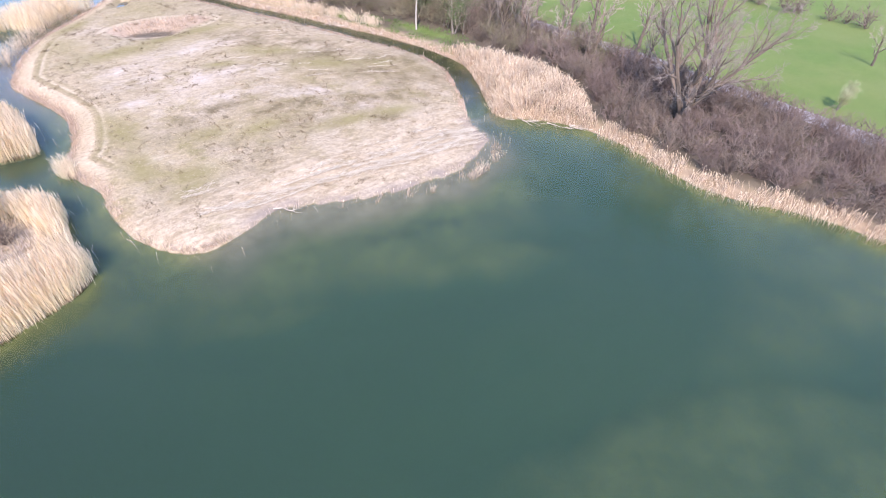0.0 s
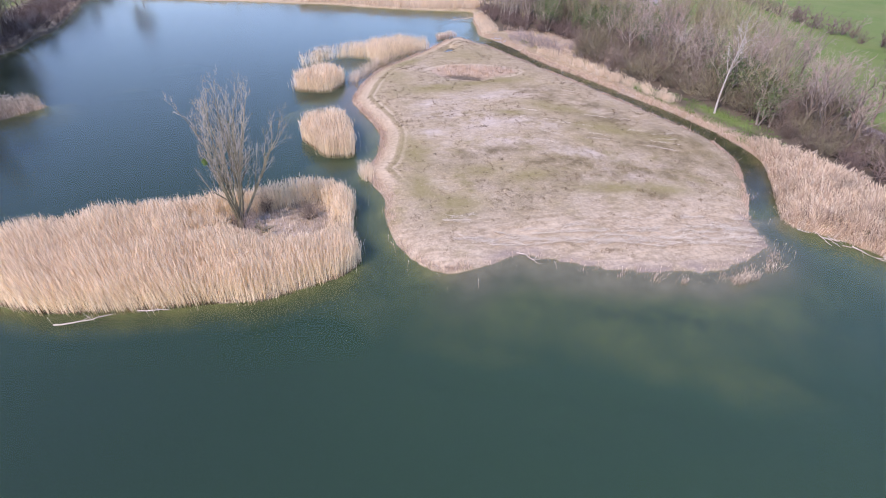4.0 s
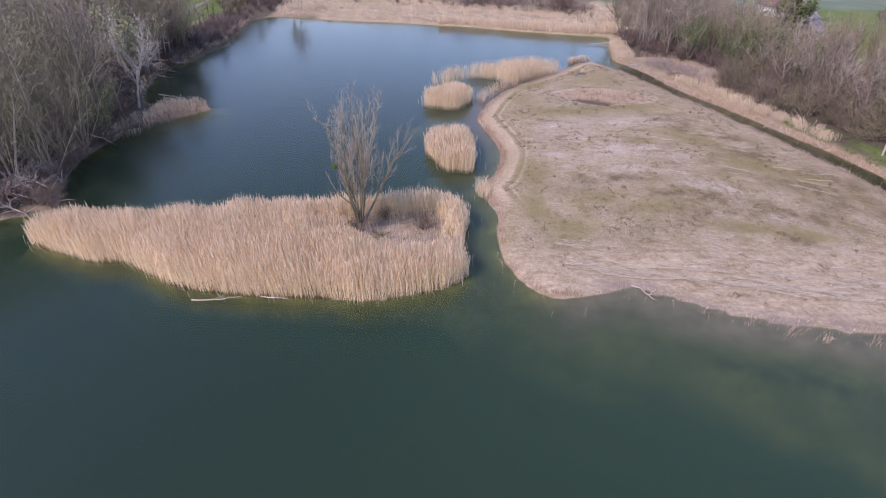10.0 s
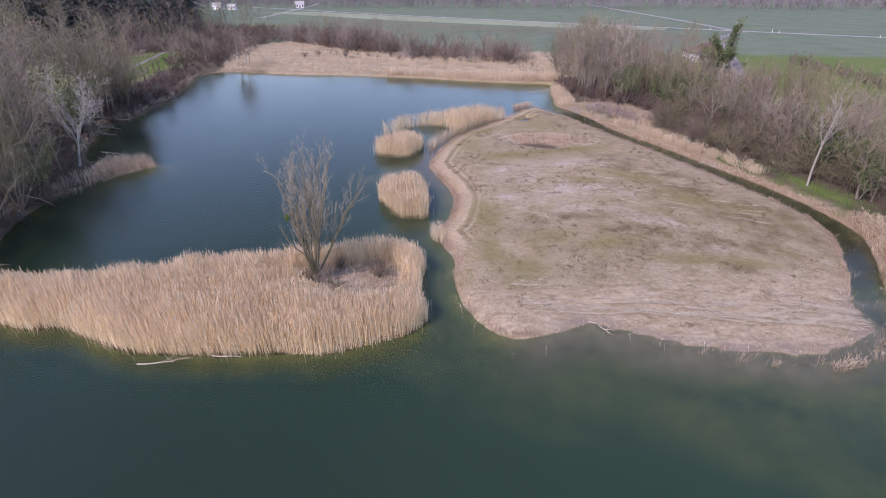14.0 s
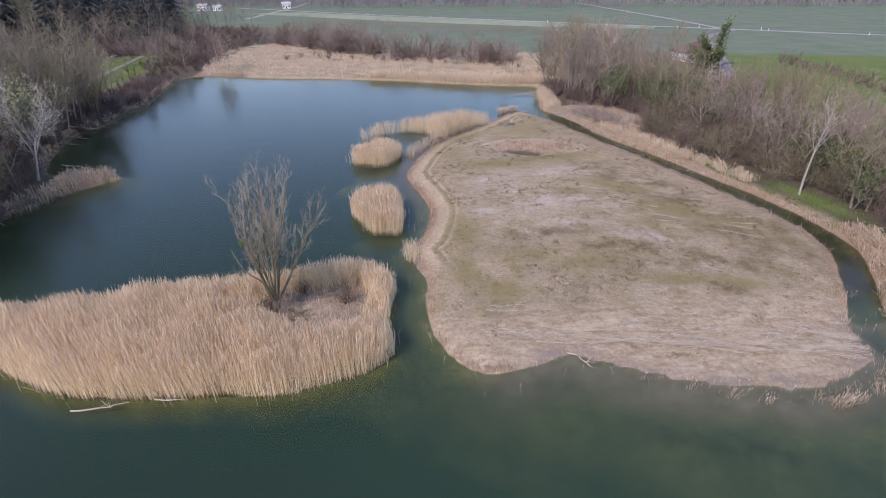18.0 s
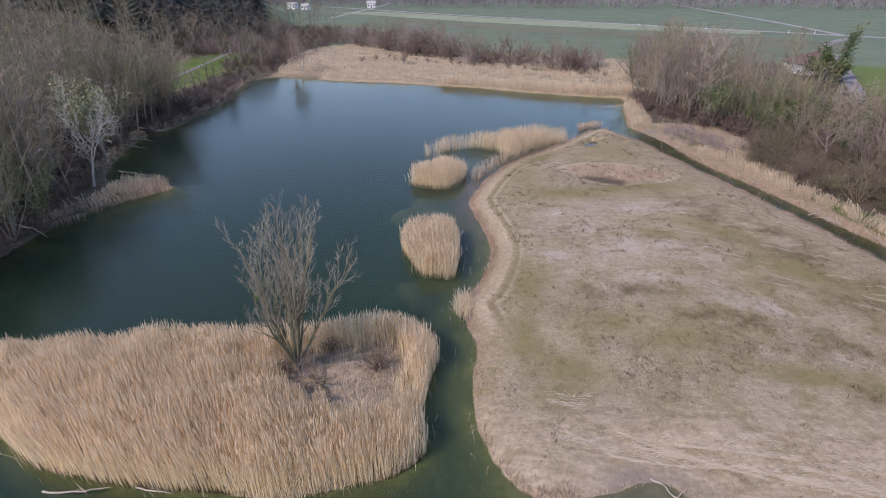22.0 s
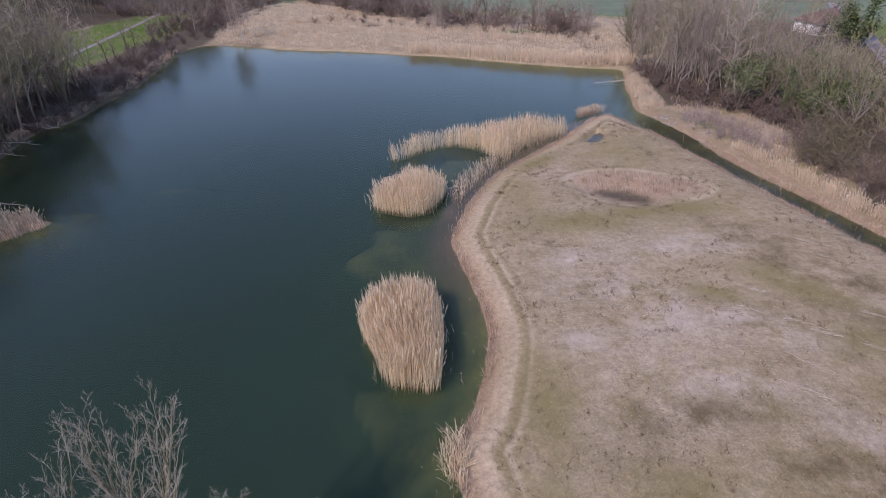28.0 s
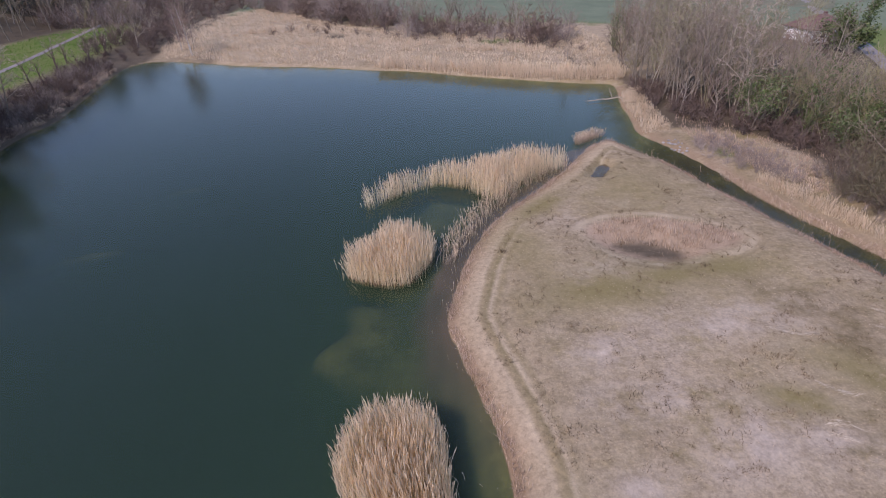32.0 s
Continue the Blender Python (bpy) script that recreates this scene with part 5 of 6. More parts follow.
round_models = [bare_tree("field_tree", "broad leafless tree with wide brown crown", "tree", 220 + k, [(0.05, 5.2, 0.2)], ROUND, DARKBARK, TWIG, "bare trees by the lane") for k in range(3)]
vase_models = [bare_tree("oak_tree", "spreading leafless tree with a rounded brown crown", "tree", 320 + k, [(0.04, 4.6, 0.2)], VASE, (BARK, BARK, DARKBARK, DARKBARK)[k], (TWIG, RUSTTWIG, OLIVETWIG, DARKTWIG)[k], "spreading bare trees") for k in range(4)]
shrub_models = [bare_tree("shrub", "dense purple-brown leafless shrub", "shrub", 230 + k, [(0.25 + 0.55 * (i % 3) / 2, 2.5 * (0.8 + 0.1 * (i % 4)), 0.028) for i in range(13)], SHRUB, SHRUBTWIG, (SHRUBTWIG, BRUSHTWIG, SHRUBTWIG, BRUSHTWIG)[k], "shrubs on the banks") for k in range(4)]
light_shrubs = [bare_tree("shrub", "small purple-brown leafless shrub", "shrub", 290 + k, [(0.25 + 0.55 * (i % 3) / 2, 2.5 * (0.8 + 0.1 * (i % 4)), 0.03) for i in range(9)], dict(SHRUB, kids=(5, 3), thin=0.042), SHRUBTWIG, SHRUBTWIG, "shrubs on the banks") for k in range(3)]
mauve_shrubs = [bare_tree("shrub", "airy mauve-grey leafless shrub", "shrub", 340 + k, [(0.25 + 0.55 * (i % 3) / 2, 2.6 * (0.8 + 0.1 * (i % 4)), 0.02) for i in range(9)], dict(SHRUB, kids=(6, 5), thin=0.014), MAUVETWIG, MAUVETWIG, "mauve shrubs by the creek") for k in range(2)]
light_trees = [bare_tree("ash_tree", "slender leafless tree deep in the wood", "tree", 295 + k, [(0.02, 15.0, 0.15)], dict(TALL, kids=(11, 5, 4), thin=0.040), WOODBARK, (TWIG, MOSSTWIG, DARKTWIG)[k], "bare trees of the wood") for k in range(3)]
birch_model = bare_tree("birch_tree", "pale-barked leafless birch leaning over the shore", "tree", 240, [(0.04, 4.6, 0.15)], dict(VASE, kids=(9, 7, 5, 4), thin=0.014), PALEBARK, PALEBARK)
catkin_model = bare_tree("willow_tree", "willow with pale yellow-green catkins", "tree", 245, [(0.1, 7.0, 0.15), (0.3, 6.0, 0.12), (0.3, 6.0, 0.1)], TALL, BARK, OLIVETWIG, "", leafy("foliage", CATKIN, 3000, 0.09, 0.28, 3.5, 12.0))
olive_model = bare_tree("willow_tree", "bushy willow with fresh olive-green twigs", "tree", 247, [(0.3, 5.5, 0.09), (0.45, 5.0, 0.08), (0.2, 6.0, 0.1), (0.5, 4.6, 0.08)], dict(TALL, kids=(11, 5, 5), thin=0.022), BARK, OLIVETWIG, "olive willows")

fountains = [bare_tree("hazel", "upright many-stemmed hazel with olive-brown twigs", "tree", 330 + k, [(0.12 + 0.42 * (i % 4) / 3, 8.6 - 0.9 * (i % 3), 0.075) for i in range(9)], dict(TALL, segs=(4, 3, 2, 1), kids=(8, 4, 5), first=(0.3, 0.2, 0.1), angle=(24, 28, 34), ratio=(0.42, 0.5, 0.7), thin=0.022), OLIVEBARK, (OLIVETWIG, TWIG)[k], "hazels by the creek", None, (0.5, 0.24), True) for k in range(2)]
ivy_bush = bare_tree("ivy_clad_tree", "low crooked tree smothered in dark green ivy", "tree", 335, [(0.25, 6.0, 0.16), (0.5, 5.0, 0.12), (0.4, 5.4, 0.12)], dict(TALL, segs=(4, 3, 2, 1), kids=(9, 5, 5), first=(0.2, 0.2, 0.1), thin=0.024), BARK, TWIG, "ivy-clad trees", leafy("ivy", IVY, 1900, 0.10, 0.45, 0.8, 6.0))


COPPICE = dict(TALL, wander=(0.075, 0.14, 0.22, 0.2), up=(0.045, 0.09, 0.09, 0.05), kids=(10, 5, 5), first=(0.25, 0.15, 0.1), angle=(38, 40, 40), ratio=(0.34, 0.5, 0.8), thin=0.015)
coppices = [bare_tree("alder_tree", "many-stemmed leafless tree with tangled olive-brown twigs", "tree", 350 + k, [(0.08 + 0.42 * ((i * 3) % 5) / 4, 13.5 - 1.1 * ((i * 2) % 4), 0.10 + 0.02 * (i % 3)) for i in range(7)], COPPICE, (WOODBARK, OLIVEBARK, WOODBARK)[k], (MOSSTWIG, DARKTWIG, MOSSTWIG)[k], "many-stemmed trees of the wood") for k in range(3)]
ivied_coppice = bare_tree("ivy_clad_tree", "leaning many-stemmed tree hung with dark ivy", "tree", 355, [(0.1, 13.0, 0.13), (0.35, 12.0, 0.11), (0.5, 10.0, 0.1), (0.25, 12.0, 0.11)], COPPICE, WOODBARK, MOSSTWIG, "ivy-clad trees", leafy("ivy", IVY, 1700, 0.13, 0.4, 0.4, 8.5, True))
brown_shrubs = [bare_tree("shrub", "dense grey-brown leafless shrub", "shrub", 360 + k, [(0.25 + 0.6 * (i % 3) / 2, 2.9 * (0.8 + 0.1 * (i % 4)), 0.026) for i in range(12)], dict(SHRUB, wander=(0.2, 0.24, 0.2)), BRUSHTWIG, (BRUSHTWIG, MOSSBRUSH, BRUSHTWIG)[k], "brown shrubs on the banks") for k in range(3)]


def conifer(seed):
    r = random.Random(seed)
    trunk, green = Wood(), Wood()
    H = 17.0
    trunk.tube([Vector((0, 0, -0.3)), Vector((0, 0, H * 0.5)), Vector((0, 0, H))], [0.22, 0.14, 0.02], 6)
    for k in range(84):
        s = (k + 1) / 86
        z, reach = 1.2 + s * (H - 1.4), (1 - s) ** 0.75 * 4.0 * r.uniform(0.7, 1.15) + 0.25
        a = k * 2.4
        d = Vector((math.cos(a), math.sin(a), -0.22 - 0.25 * r.random()))
        side = Vector((-math.sin(a), math.cos(a), 0))
        for j in range(7):
            t = (j + 1) / 7
            q = Vector((0, 0, z)) + d * reach * t
            for sg in (-1, 1):
                tip = q + side * sg * (reach * 0.36 * (1.15 - t) + 0.15) + Vector((0, 0, -0.14 * reach - 0.2 * r.random())) + d * 0.3
                i = len(green.v)
                green.v += [q - d * 0.30, q + d * 0.34, tip]
                green.f.append((i, i + 1, i + 2))
    ob = tagged(new("spruce_tree"), "dark green spruce standing in the wood", "tree", "spruces")
    part("trunk", (trunk.v, trunk.f), BARK, ob)
    part("crown", (green.v, green.f), NEEDLE, ob)
    return ob


spruce_models = [conifer(250), conifer(251)]
R = random.Random(5)


def plant(models, spots, lo, hi, lean=4):
    for i, (x, y) in enumerate(spots):
        put(models[i % len(models)], x, y, R.uniform(lo, hi), R.uniform(0, 360), (R.gauss(0, lean), R.gauss(0, lean)))


def thicket(name, label, models, spots, lo, hi, lean=4):
    """Far or hidden growth, joined into one object."""
    vs, fs, ms, base, kinds, ready = [], [], [], 0, [], {}
    for ob in models:
        for ch in ob.children:
            co = np.empty(len(ch.data.vertices) * 3)
            ch.data.vertices.foreach_get("co", co)
            ch.data.calc_loop_triangles()
            tri = np.empty(len(ch.data.loop_triangles) * 3, np.int32)
            ch.data.loop_triangles.foreach_get("vertices", tri)
            if ch.data.materials[0] not in kinds:
                kinds.append(ch.data.materials[0])
            ready.setdefault(ob, []).append((co.reshape(-1, 3), tri.reshape(-1, 3), kinds.index(ch.data.materials[0])))
    for i, (x, y) in enumerate(spots):
        m = np.array(Matrix.Translation((x, y, height_at(x, y))) @ pose(0, 0, 0, R.gauss(0, lean), R.gauss(0, lean), R.uniform(0, 360)) @ Matrix.Scale(R.uniform(lo, hi), 4))
        for co, tri, kind in ready[models[i % len(models)]]:
            vs.append(co @ m[:3, :3].T + m[:3, 3])
            fs.append(tri + base)
            ms.append(np.full(len(tri), kind, np.int32))
            base += len(co)
    me = mesh_of(name, np.concatenate(vs), np.concatenate(fs), kinds[0])
    for k in kinds[1:]:
        me.materials.append(k)
    me.polygons.foreach_set("material_index", np.concatenate(ms))
    return tagged(new(name, me), label, name.replace("_", " "), kind="stuff")


def spots_in(poly, gap, seed, most=400):
    """Loose spots in an outline, no two nearer than gap."""
    r = random.Random(seed)
    poly = np.array(poly, float)
    lo, hi = poly.min(0), poly.max(0)
    out = []
    for x, y in [(r.uniform(lo[0], hi[0]), r.uniform(lo[1], hi[1])) for k in range(9000)]:
        if len(out) >= most:
            break
        if all((x - a) ** 2 + (y - b) ** 2 > gap * gap for a, b in out):
            if inside(np.array([x]), np.array([y]), poly)[0]:
                out.append((x, y))
    return out


WESTWOOD = [(-49, 47), (-47.5, 60), (-48.5, 72), (-52.5, 84), (-59, 100), (-59, 118), (-66, 126), (-74, 118), (-80, 100), (-78, 60), (-72, 38), (-62, 33)]
ws = [p for p in spots_in(WESTWOOD, 2.9, 31, 210) if math.dist(p, (-54, 90)) > 6.5 and math.dist(p, (-50.5, 79)) > 4 and math.dist(p, (-51.5, 84.5)) > 4]
plant(tall_models, [s for i, s in enumerate(ws) if i % 9 and i % 2], 0.85, 1.2, 8)
plant(coppices, [s for i, s in enumerate(ws) if i % 9 and not i % 2], 0.85, 1.25, 6)
plant([ivied_coppice], [s for i, s in enumerate(ws) if not i % 9], 0.8, 1.1, 6)
plant(coppices + [ivied_coppice], [(-44.6, 52), (-45.8, 56.5), (-46.9, 61.5), (-47.2, 66), (-46.4, 49), (-58.6, 101), (-57.2, 97)], 0.6, 0.85, 9)
thicket("deep_wood", "dense grey-brown leafless wood behind the pond", light_trees, spots_in([(-80, 100), (-78, 60), (-72, 38), (-64, 30), (-84, 12), (-128, 40), (-140, 140), (-100, 138), (-76, 118)], 5.0, 49, 130), 0.9, 1.2, 5)
fringe_line = smooth([(-40.9, 46.2), (-43.9, 51.5), (-45.9, 58.5), (-46.2, 65), (-44.9, 70.3)], 5, closed=False)
thicket("shore_thicket", "grey-brown brush hanging over the wooded shore", [brown_shrubs[0], mauve_shrubs[0]], [(x + R.uniform(-1.8, 0.5), y + R.gauss(0, 0.5)) for x, y in fringe_line for k in range(3)], 0.35, 0.75, 14)
thicket("shore_thicket", "tangled brown shrubs under the wooded shore", light_shrubs, spots_in([(-41.2, 46.6), (-43.8, 52), (-45.8, 58), (-46.2, 66), (-47.4, 72), (-52, 82), (-58, 100), (-63, 100), (-58, 80), (-53, 64), (-54, 48), (-62, 40), (-76, 24), (-73.5, 20.5), (-60, 33.2), (-53.2, 38.9), (-47, 43.0)], 1.9, 32, 160), 0.7, 1.3)
NWBANK = [(-57.2, 104), (-55.6, 112), (-56, 120), (-55.2, 127), (-57.2, 140), (-60.5, 158), (-68, 160), (-66, 130), (-63, 104)]
thicket("shore_thicket", "reddish-brown shrubs along the pond's bank", light_shrubs + mauve_shrubs, spots_in(NWBANK, 1.6, 33, 170), 0.5, 1.05)
plant(tall_models, spots_in([(-61, 102), (-60, 122), (-65, 136), (-70, 132), (-68, 102)], 2.8, 34, 12), 0.65, 0.95)
plant(round_models + [vase_models[0], vase_models[3]], spots_in([(-59.2, 100), (-58, 113), (-60, 122), (-67, 124), (-67, 102)], 2.9, 61, 18), 0.8, 1.2)
plant(round_models, spots_in([(-66, 140), (-63, 156), (-68, 172), (-72, 160)], 4, 52, 8), 0.7, 1.0)
thicket("deep_wood", "leafless wood on the rise beyond the clearing", light_trees, spots_in([(-104, 142), (-140, 142), (-170, 215), (-110, 225)], 5.0, 35, 80), 0.9, 1.25)
thicket("deep_wood", "leafless trees closing the clearing", light_trees, spots_in([(-92, 200), (-101, 185), (-114, 215), (-104, 270), (-86, 256)], 3.6, 58, 50), 0.6, 1.1)
plant(round_models + vase_models[:2], spots_in([(-114, 205), (-90, 212), (-84, 256), (-104, 262), (-124, 240)], 4.6, 62, 26), 1.1, 1.7)
thicket("shore_thicket", "brown scrub closing the clearing before the spruces", light_shrubs + mauve_shrubs, spots_in([(-80, 204), (-98, 204), (-108, 214), (-104, 232), (-84, 232)], 2.6, 64, 70), 1.1, 2.3)
plant(spruce_models, spots_in([(-200, 195), (-112, 208), (-96, 240), (-104, 300), (-200, 300)], 5.2, 36, 120), 1.1, 1.7, 1)
thicket("deep_wood", "leafless trees before the dark spruces", light_trees, spots_in([(-185, 205), (-108, 214), (-84, 262), (-66, 320), (-120, 350), (-210, 300)], 5.5, 53, 110), 0.75, 1.15)
plant(vase_models + round_models, spots_in([(-76, 178), (-62, 172), (-63, 205), (-82, 255), (-100, 255), (-88, 215)], 4.2, 37, 34), 0.7, 1.15)
thicket("shore_thicket", "brown scrub under the far trees", light_shrubs, spots_in([(-62, 178), (-74, 168), (-78, 215), (-96, 262), (-112, 300), (-70, 300), (-58, 230)], 3.4, 56, 120), 0.7, 1.6)
thicket("shore_thicket", "brown shrubs at the pond's corner", light_shrubs, spots_in([(-66, 158), (-58, 168), (-57, 182), (-70, 205), (-80, 185)], 2.4, 38, 60), 0.45, 0.95)
plant(vase_models, spots_in([(-32, 214), (-22, 205), (-8, 194), (-3, 204), (-22, 228), (-36, 240), (-46, 240)], 3.8, 39, 42), 0.6, 1.3)
thicket("shrub_belt", "purple-brown shrubs behind the far reeds", light_shrubs + mauve_shrubs, spots_in([(-34, 214), (-22, 202), (-8, 189), (-2, 198), (-20, 222), (-44, 244), (-58, 236), (-50, 232)], 2.8, 40, 80), 0.9, 3.0)
plant(light_shrubs, spots_in([(-40, 186), (-30, 188), (-12, 180), (4, 172), (22, 164), (34, 158), (36, 164), (20, 170), (-4, 182), (-28, 198)], 4.5, 59, 34), 0.35, 0.8)
plant(vase_models, spots_in([(-2, 180), (10, 182), (22, 172), (34, 170), (38, 178), (20, 188), (2, 198)], 4.2, 41, 26), 0.5, 1.15)
thicket("shrub_belt", "purple-brown shrubs behind the far reeds", light_shrubs + mauve_shrubs, spots_in([(-4, 176), (8, 179), (20, 167), (34, 165), (38, 175), (20, 184), (0, 194)], 3.0, 42, 50), 0.7, 2.4)
NEWOOD = [(36, 135), (35.5, 122), (40, 114), (46, 106), (53, 98), (56, 104), (59, 116), (62, 132), (64, 150), (58, 172), (48, 176), (41, 160)]
ne = spots_in(NEWOOD, 2.9, 43, 190)
plant(tall_models, ne[0::5], 0.6, 0.95)
plant([olive_model, coppices[1]], ne[1::5], 0.7, 1.0)
plant(vase_models, ne[2::5], 0.75, 1.35)
thicket("deep_wood", "leafless trees in the wood by the creek mouth", light_trees + [olive_model], ne[3::5], 0.65, 0.9)
plant([ivied_coppice, olive_model], ne[4::10], 0.6, 0.9)
plant([vase_models[0], tall_models[1], vase_models[3]], [(66, 136), (69, 141), (72, 146), (63.5, 128), (75, 150), (66.5, 142), (70, 149), (77.5, 155)], 0.6, 0.85)
plant(tall_models, spots_in([(37, 134), (36.4, 122), (42, 114), (47, 112), (48, 130), (42, 146)], 2.3, 60, 26), 0.72, 1.0)
plant([ivied_coppice, coppices[0], olive_model], [(47.5, 106), (50.5, 103.5), (54, 99.5), (57.5, 96), (52, 108), (56, 104), (60, 100), (48, 111)], 0.55, 0.8)
plant([vase_models[1]], ne[9::10], 0.9, 1.25)
thicket("shore_thicket", "brown shrubs at the foot of the wood", light_shrubs, spots_in([(35.5, 132), (34.8, 122), (38, 114), (43, 106), (47, 97), (55, 90), (60, 100), (50, 108), (42, 118), (38, 132)], 1.8, 44, 110), 0.8, 1.3)
plant(mauve_shrubs, spots_in([(33.8, 104.5), (36.5, 98), (38.2, 94), (41, 95), (39.5, 103), (36, 108)], 1.3, 45, 26), 0.45, 0.75)
thicket("shore_thicket", "low mauve scrub on the creek bank", mauve_shrubs, spots_in([(34, 107), (38, 96), (41, 88), (45, 80), (48, 84), (44, 98), (38, 111)], 1.5, 55, 60), 0.3, 0.55)
EASTSHRUB = [(49, -14), (48.2, 2), (46.6, 9), (45.4, 13), (44.8, 16), (45.6, 22), (46.5, 27), (51, 33), (52.4, 40), (51.6, 48), (53, 56), (52.4, 62), (49.5, 69), (46.8, 76), (44.8, 82), (42.4, 89), (42, 95), (50, 97), (58, 92), (61, 78), (61.8, 58), (61.6, 34), (60, 5), (58, -14)]
bank_spots = spots_in(EASTSHRUB, 1.62, 46, 285)
plant(shrub_models, [p for p in bank_spots if p[1] < 34], 0.75, 1.2)
plant([shrub_models[0], brown_shrubs[0], brown_shrubs[1]], [p for p in bank_spots if 34 <= p[1] < 52], 0.7, 1.15)
plant(brown_shrubs, [p for p in bank_spots if p[1] >= 52], 0.8, 1.7, 10)
filler = spots_in(EASTSHRUB, 2.2, 54, 150)
thicket("shore_thicket", "purple-brown shrubs filling the bank", light_shrubs, [p for p in filler if p[1] < 45], 0.6, 1.1)
thicket("shore_thicket", "grey-brown shrubs filling the bank", brown_shrubs, [p for p in filler if p[1] >= 45], 0.5, 0.95, 10)
plant(vase_models, spots_in([(53, 50), (58, 46), (61, 60), (60, 78), (57, 92), (49, 95), (50, 78), (52, 66)], 3.3, 47, 36), 0.75, 1.15)
plant(round_models, spots_in([(54, 36), (58, 34), (59, 48), (55, 50)], 4.0, 57, 5), 0.8, 1.1)
plant(tall_models, spots_in([(55, 60), (61, 62), (62, 92), (58, 100), (51, 97), (54, 78)], 4.6, 48, 12), 0.5, 0.72)
plant([ivied], [(53.8, 66), (55.5, 63.0), (54.5, 59), (57, 68), (52, 87), (59, 93)], 0.45, 0.7)
plant(vase_models, [(66.5, 92), (68, 85), (66, 76), (68, 69), (66, 62), (72, 98), (73, 90), (66.5, 54), (70, 78)], 0.85, 1.15)
plant([olive_model], [(60, 97), (62.5, 100), (58.5, 100.5), (49, 104), (56, 104)], 0.9, 1.15)
plant(round_models, [(70, 66), (78, 60), (72, 84), (82, 82), (90, 74), (86, 50), (95, 58), (74, 48)], 0.5, 0.8)
thicket("hedge", "brown leafless hedge between the fields", light_shrubs, [(100 + 0.05 * k * k * 0.1 + R.gauss(0, .8), 20 + 3.0 * k + R.gauss(0, .8)) for k in range(46)], 0.9, 1.5)
plant(round_models, [(101, 30), (103, 52), (102, 74), (104, 96), (106, 120), (100, 40), (103, 84)], 0.6, 0.95)

plant(fountains, [(61.5, 82), (58.8, 88), (62.5, 76), (57, 97), (52, 100), (60.5, 70), (55.5, 106), (48.5, 112), (64, 88), (59.5, 64)], 0.9, 1.25)
plant([ivy_bush], [(52.6, 65.4), (54.2, 61.4), (54.0, 69), (50, 108), (46.5, 113.5), (53.5, 103), (57.5, 100), (51.8, 113), (56.5, 58), (45, 118), (50.5, 105.5), (53, 101), (55, 103.5), (48.5, 100.5), (57, 91), (54.5, 93), (51, 99.5), (58, 75), (55.5, 96.5), (49, 102.5), (43.5, 110), (61, 94), (52, 56.5)], 0.85, 1.45)

plant(brown_shrubs, [(80, 157), (83, 158.5), (86, 159), (89, 160), (92, 161), (84.5, 155.5), (78, 160)], 0.85, 1.15)
plant(fountains, [(65.5, 99.5), (67.5, 95), (66, 90), (70, 92)], 0.95, 1.2)
plant([coppices[0], vase_models[3], round_models[0]], [(71, 88), (66.5, 82), (71.5, 80), (67, 75), (72, 73), (68.5, 67.5), (66, 60.5)], 0.55, 0.8)

# trees that stand out
put(birch_model, -48.6, 77.2, 1.42, 40)
put(round_models[1], -63.5, 121, 1.45, 30)
put(round_models[2], -66.5, 127, 1.3, 130)
put(round_models[0], -61.8, 113, 1.2, 210)
slim_birch = bare_tree("birch_tree", "slim white-barked birch beside the far reeds", "tree", 242, [(0.03, 11.0, 0.12), (0.12, 10.0, 0.1)], TALL, PALEBARK, RUSTTWIG)
slim_birch.matrix_basis = pose(-48.5, 168, height_at(-48.5, 168))
put(slim_birch, -52.5, 173, 0.85, 120)
put(catkin_model, -54.5, 88.5, 1.75, 0)
put(catkin_model, 66.5, 12, 0.42, 90)
big_willow = bare_tree("willow_tree", "large spreading bare willow with a haze of fine twigs", "tree", 262, [(0.35, 9.4, 0.26), (0.85, 8.4, 0.22), (0.55, 9.4, 0.23), (1.05, 7.8, 0.2), (0.75, 8.8, 0.2), (0.2, 9.6, 0.22)], dict(FAN, wood=2, wander=(0.10, 0.14, 0.18, 0.2, 0.2), up=(0.06, 0.10, 0.08, 0.05, 0.04), kids=(8, 7, 6, 8), first=(0.2, 0.15, 0.15, 0.1), angle=(36, 38, 38, 38), ratio=(0.52, 0.5, 0.5, 0.8), thin=0.009), DARKBARK, DARKTWIG, "", None, (1.2, 0.42))
big_willow.matrix_basis = pose(51.6, 21.6, height_at(51.6, 21.6), 0, 4, 30) @ Matrix.Scale(1.3, 4)
put(round_models[1], 63.3, 41.5, 1.5, 20)
for i, (x, y) in enumerate([(58.5, 37.5), (60.5, 44.5), (59, 50), (61.5, 56), (65.5, 47), (60, 31), (66, 36)]):
    put(vase_models[3] if i % 2 else round_models[i % 3], x, y, 0.85 if i % 2 else 1.3, 50 * i)
put(round_models[2], 60.5, 51, 1.05, 120)
put(round_models[0], 84, 14, 0.8, 120)
dead = bare_tree("dead_tree", "dead pale-barked tree with broken upper limbs", "tree", 271, [(0.04, 11.5, 0.14)], dict(FAN, wood=1, kids=(13, 6, 4, 3), first=(0.42, 0.25, 0.2, 0.2), angle=(46, 44, 40, 36), wander=(0.05, 0.16, 0.2, 0.2, 0.2), up=(0.02, 0.08, 0.06, 0.05, 0.05), ratio=(0.34, 0.42, 0.45, 0.5), taper=(0.35, 0.4, 0.4, 0.3), thin=0.016), DEADBARK, DEADBARK)
dead.matrix_basis = pose(49.2, 61.4, height_at(49.2, 61.4), 0, 1, 0)
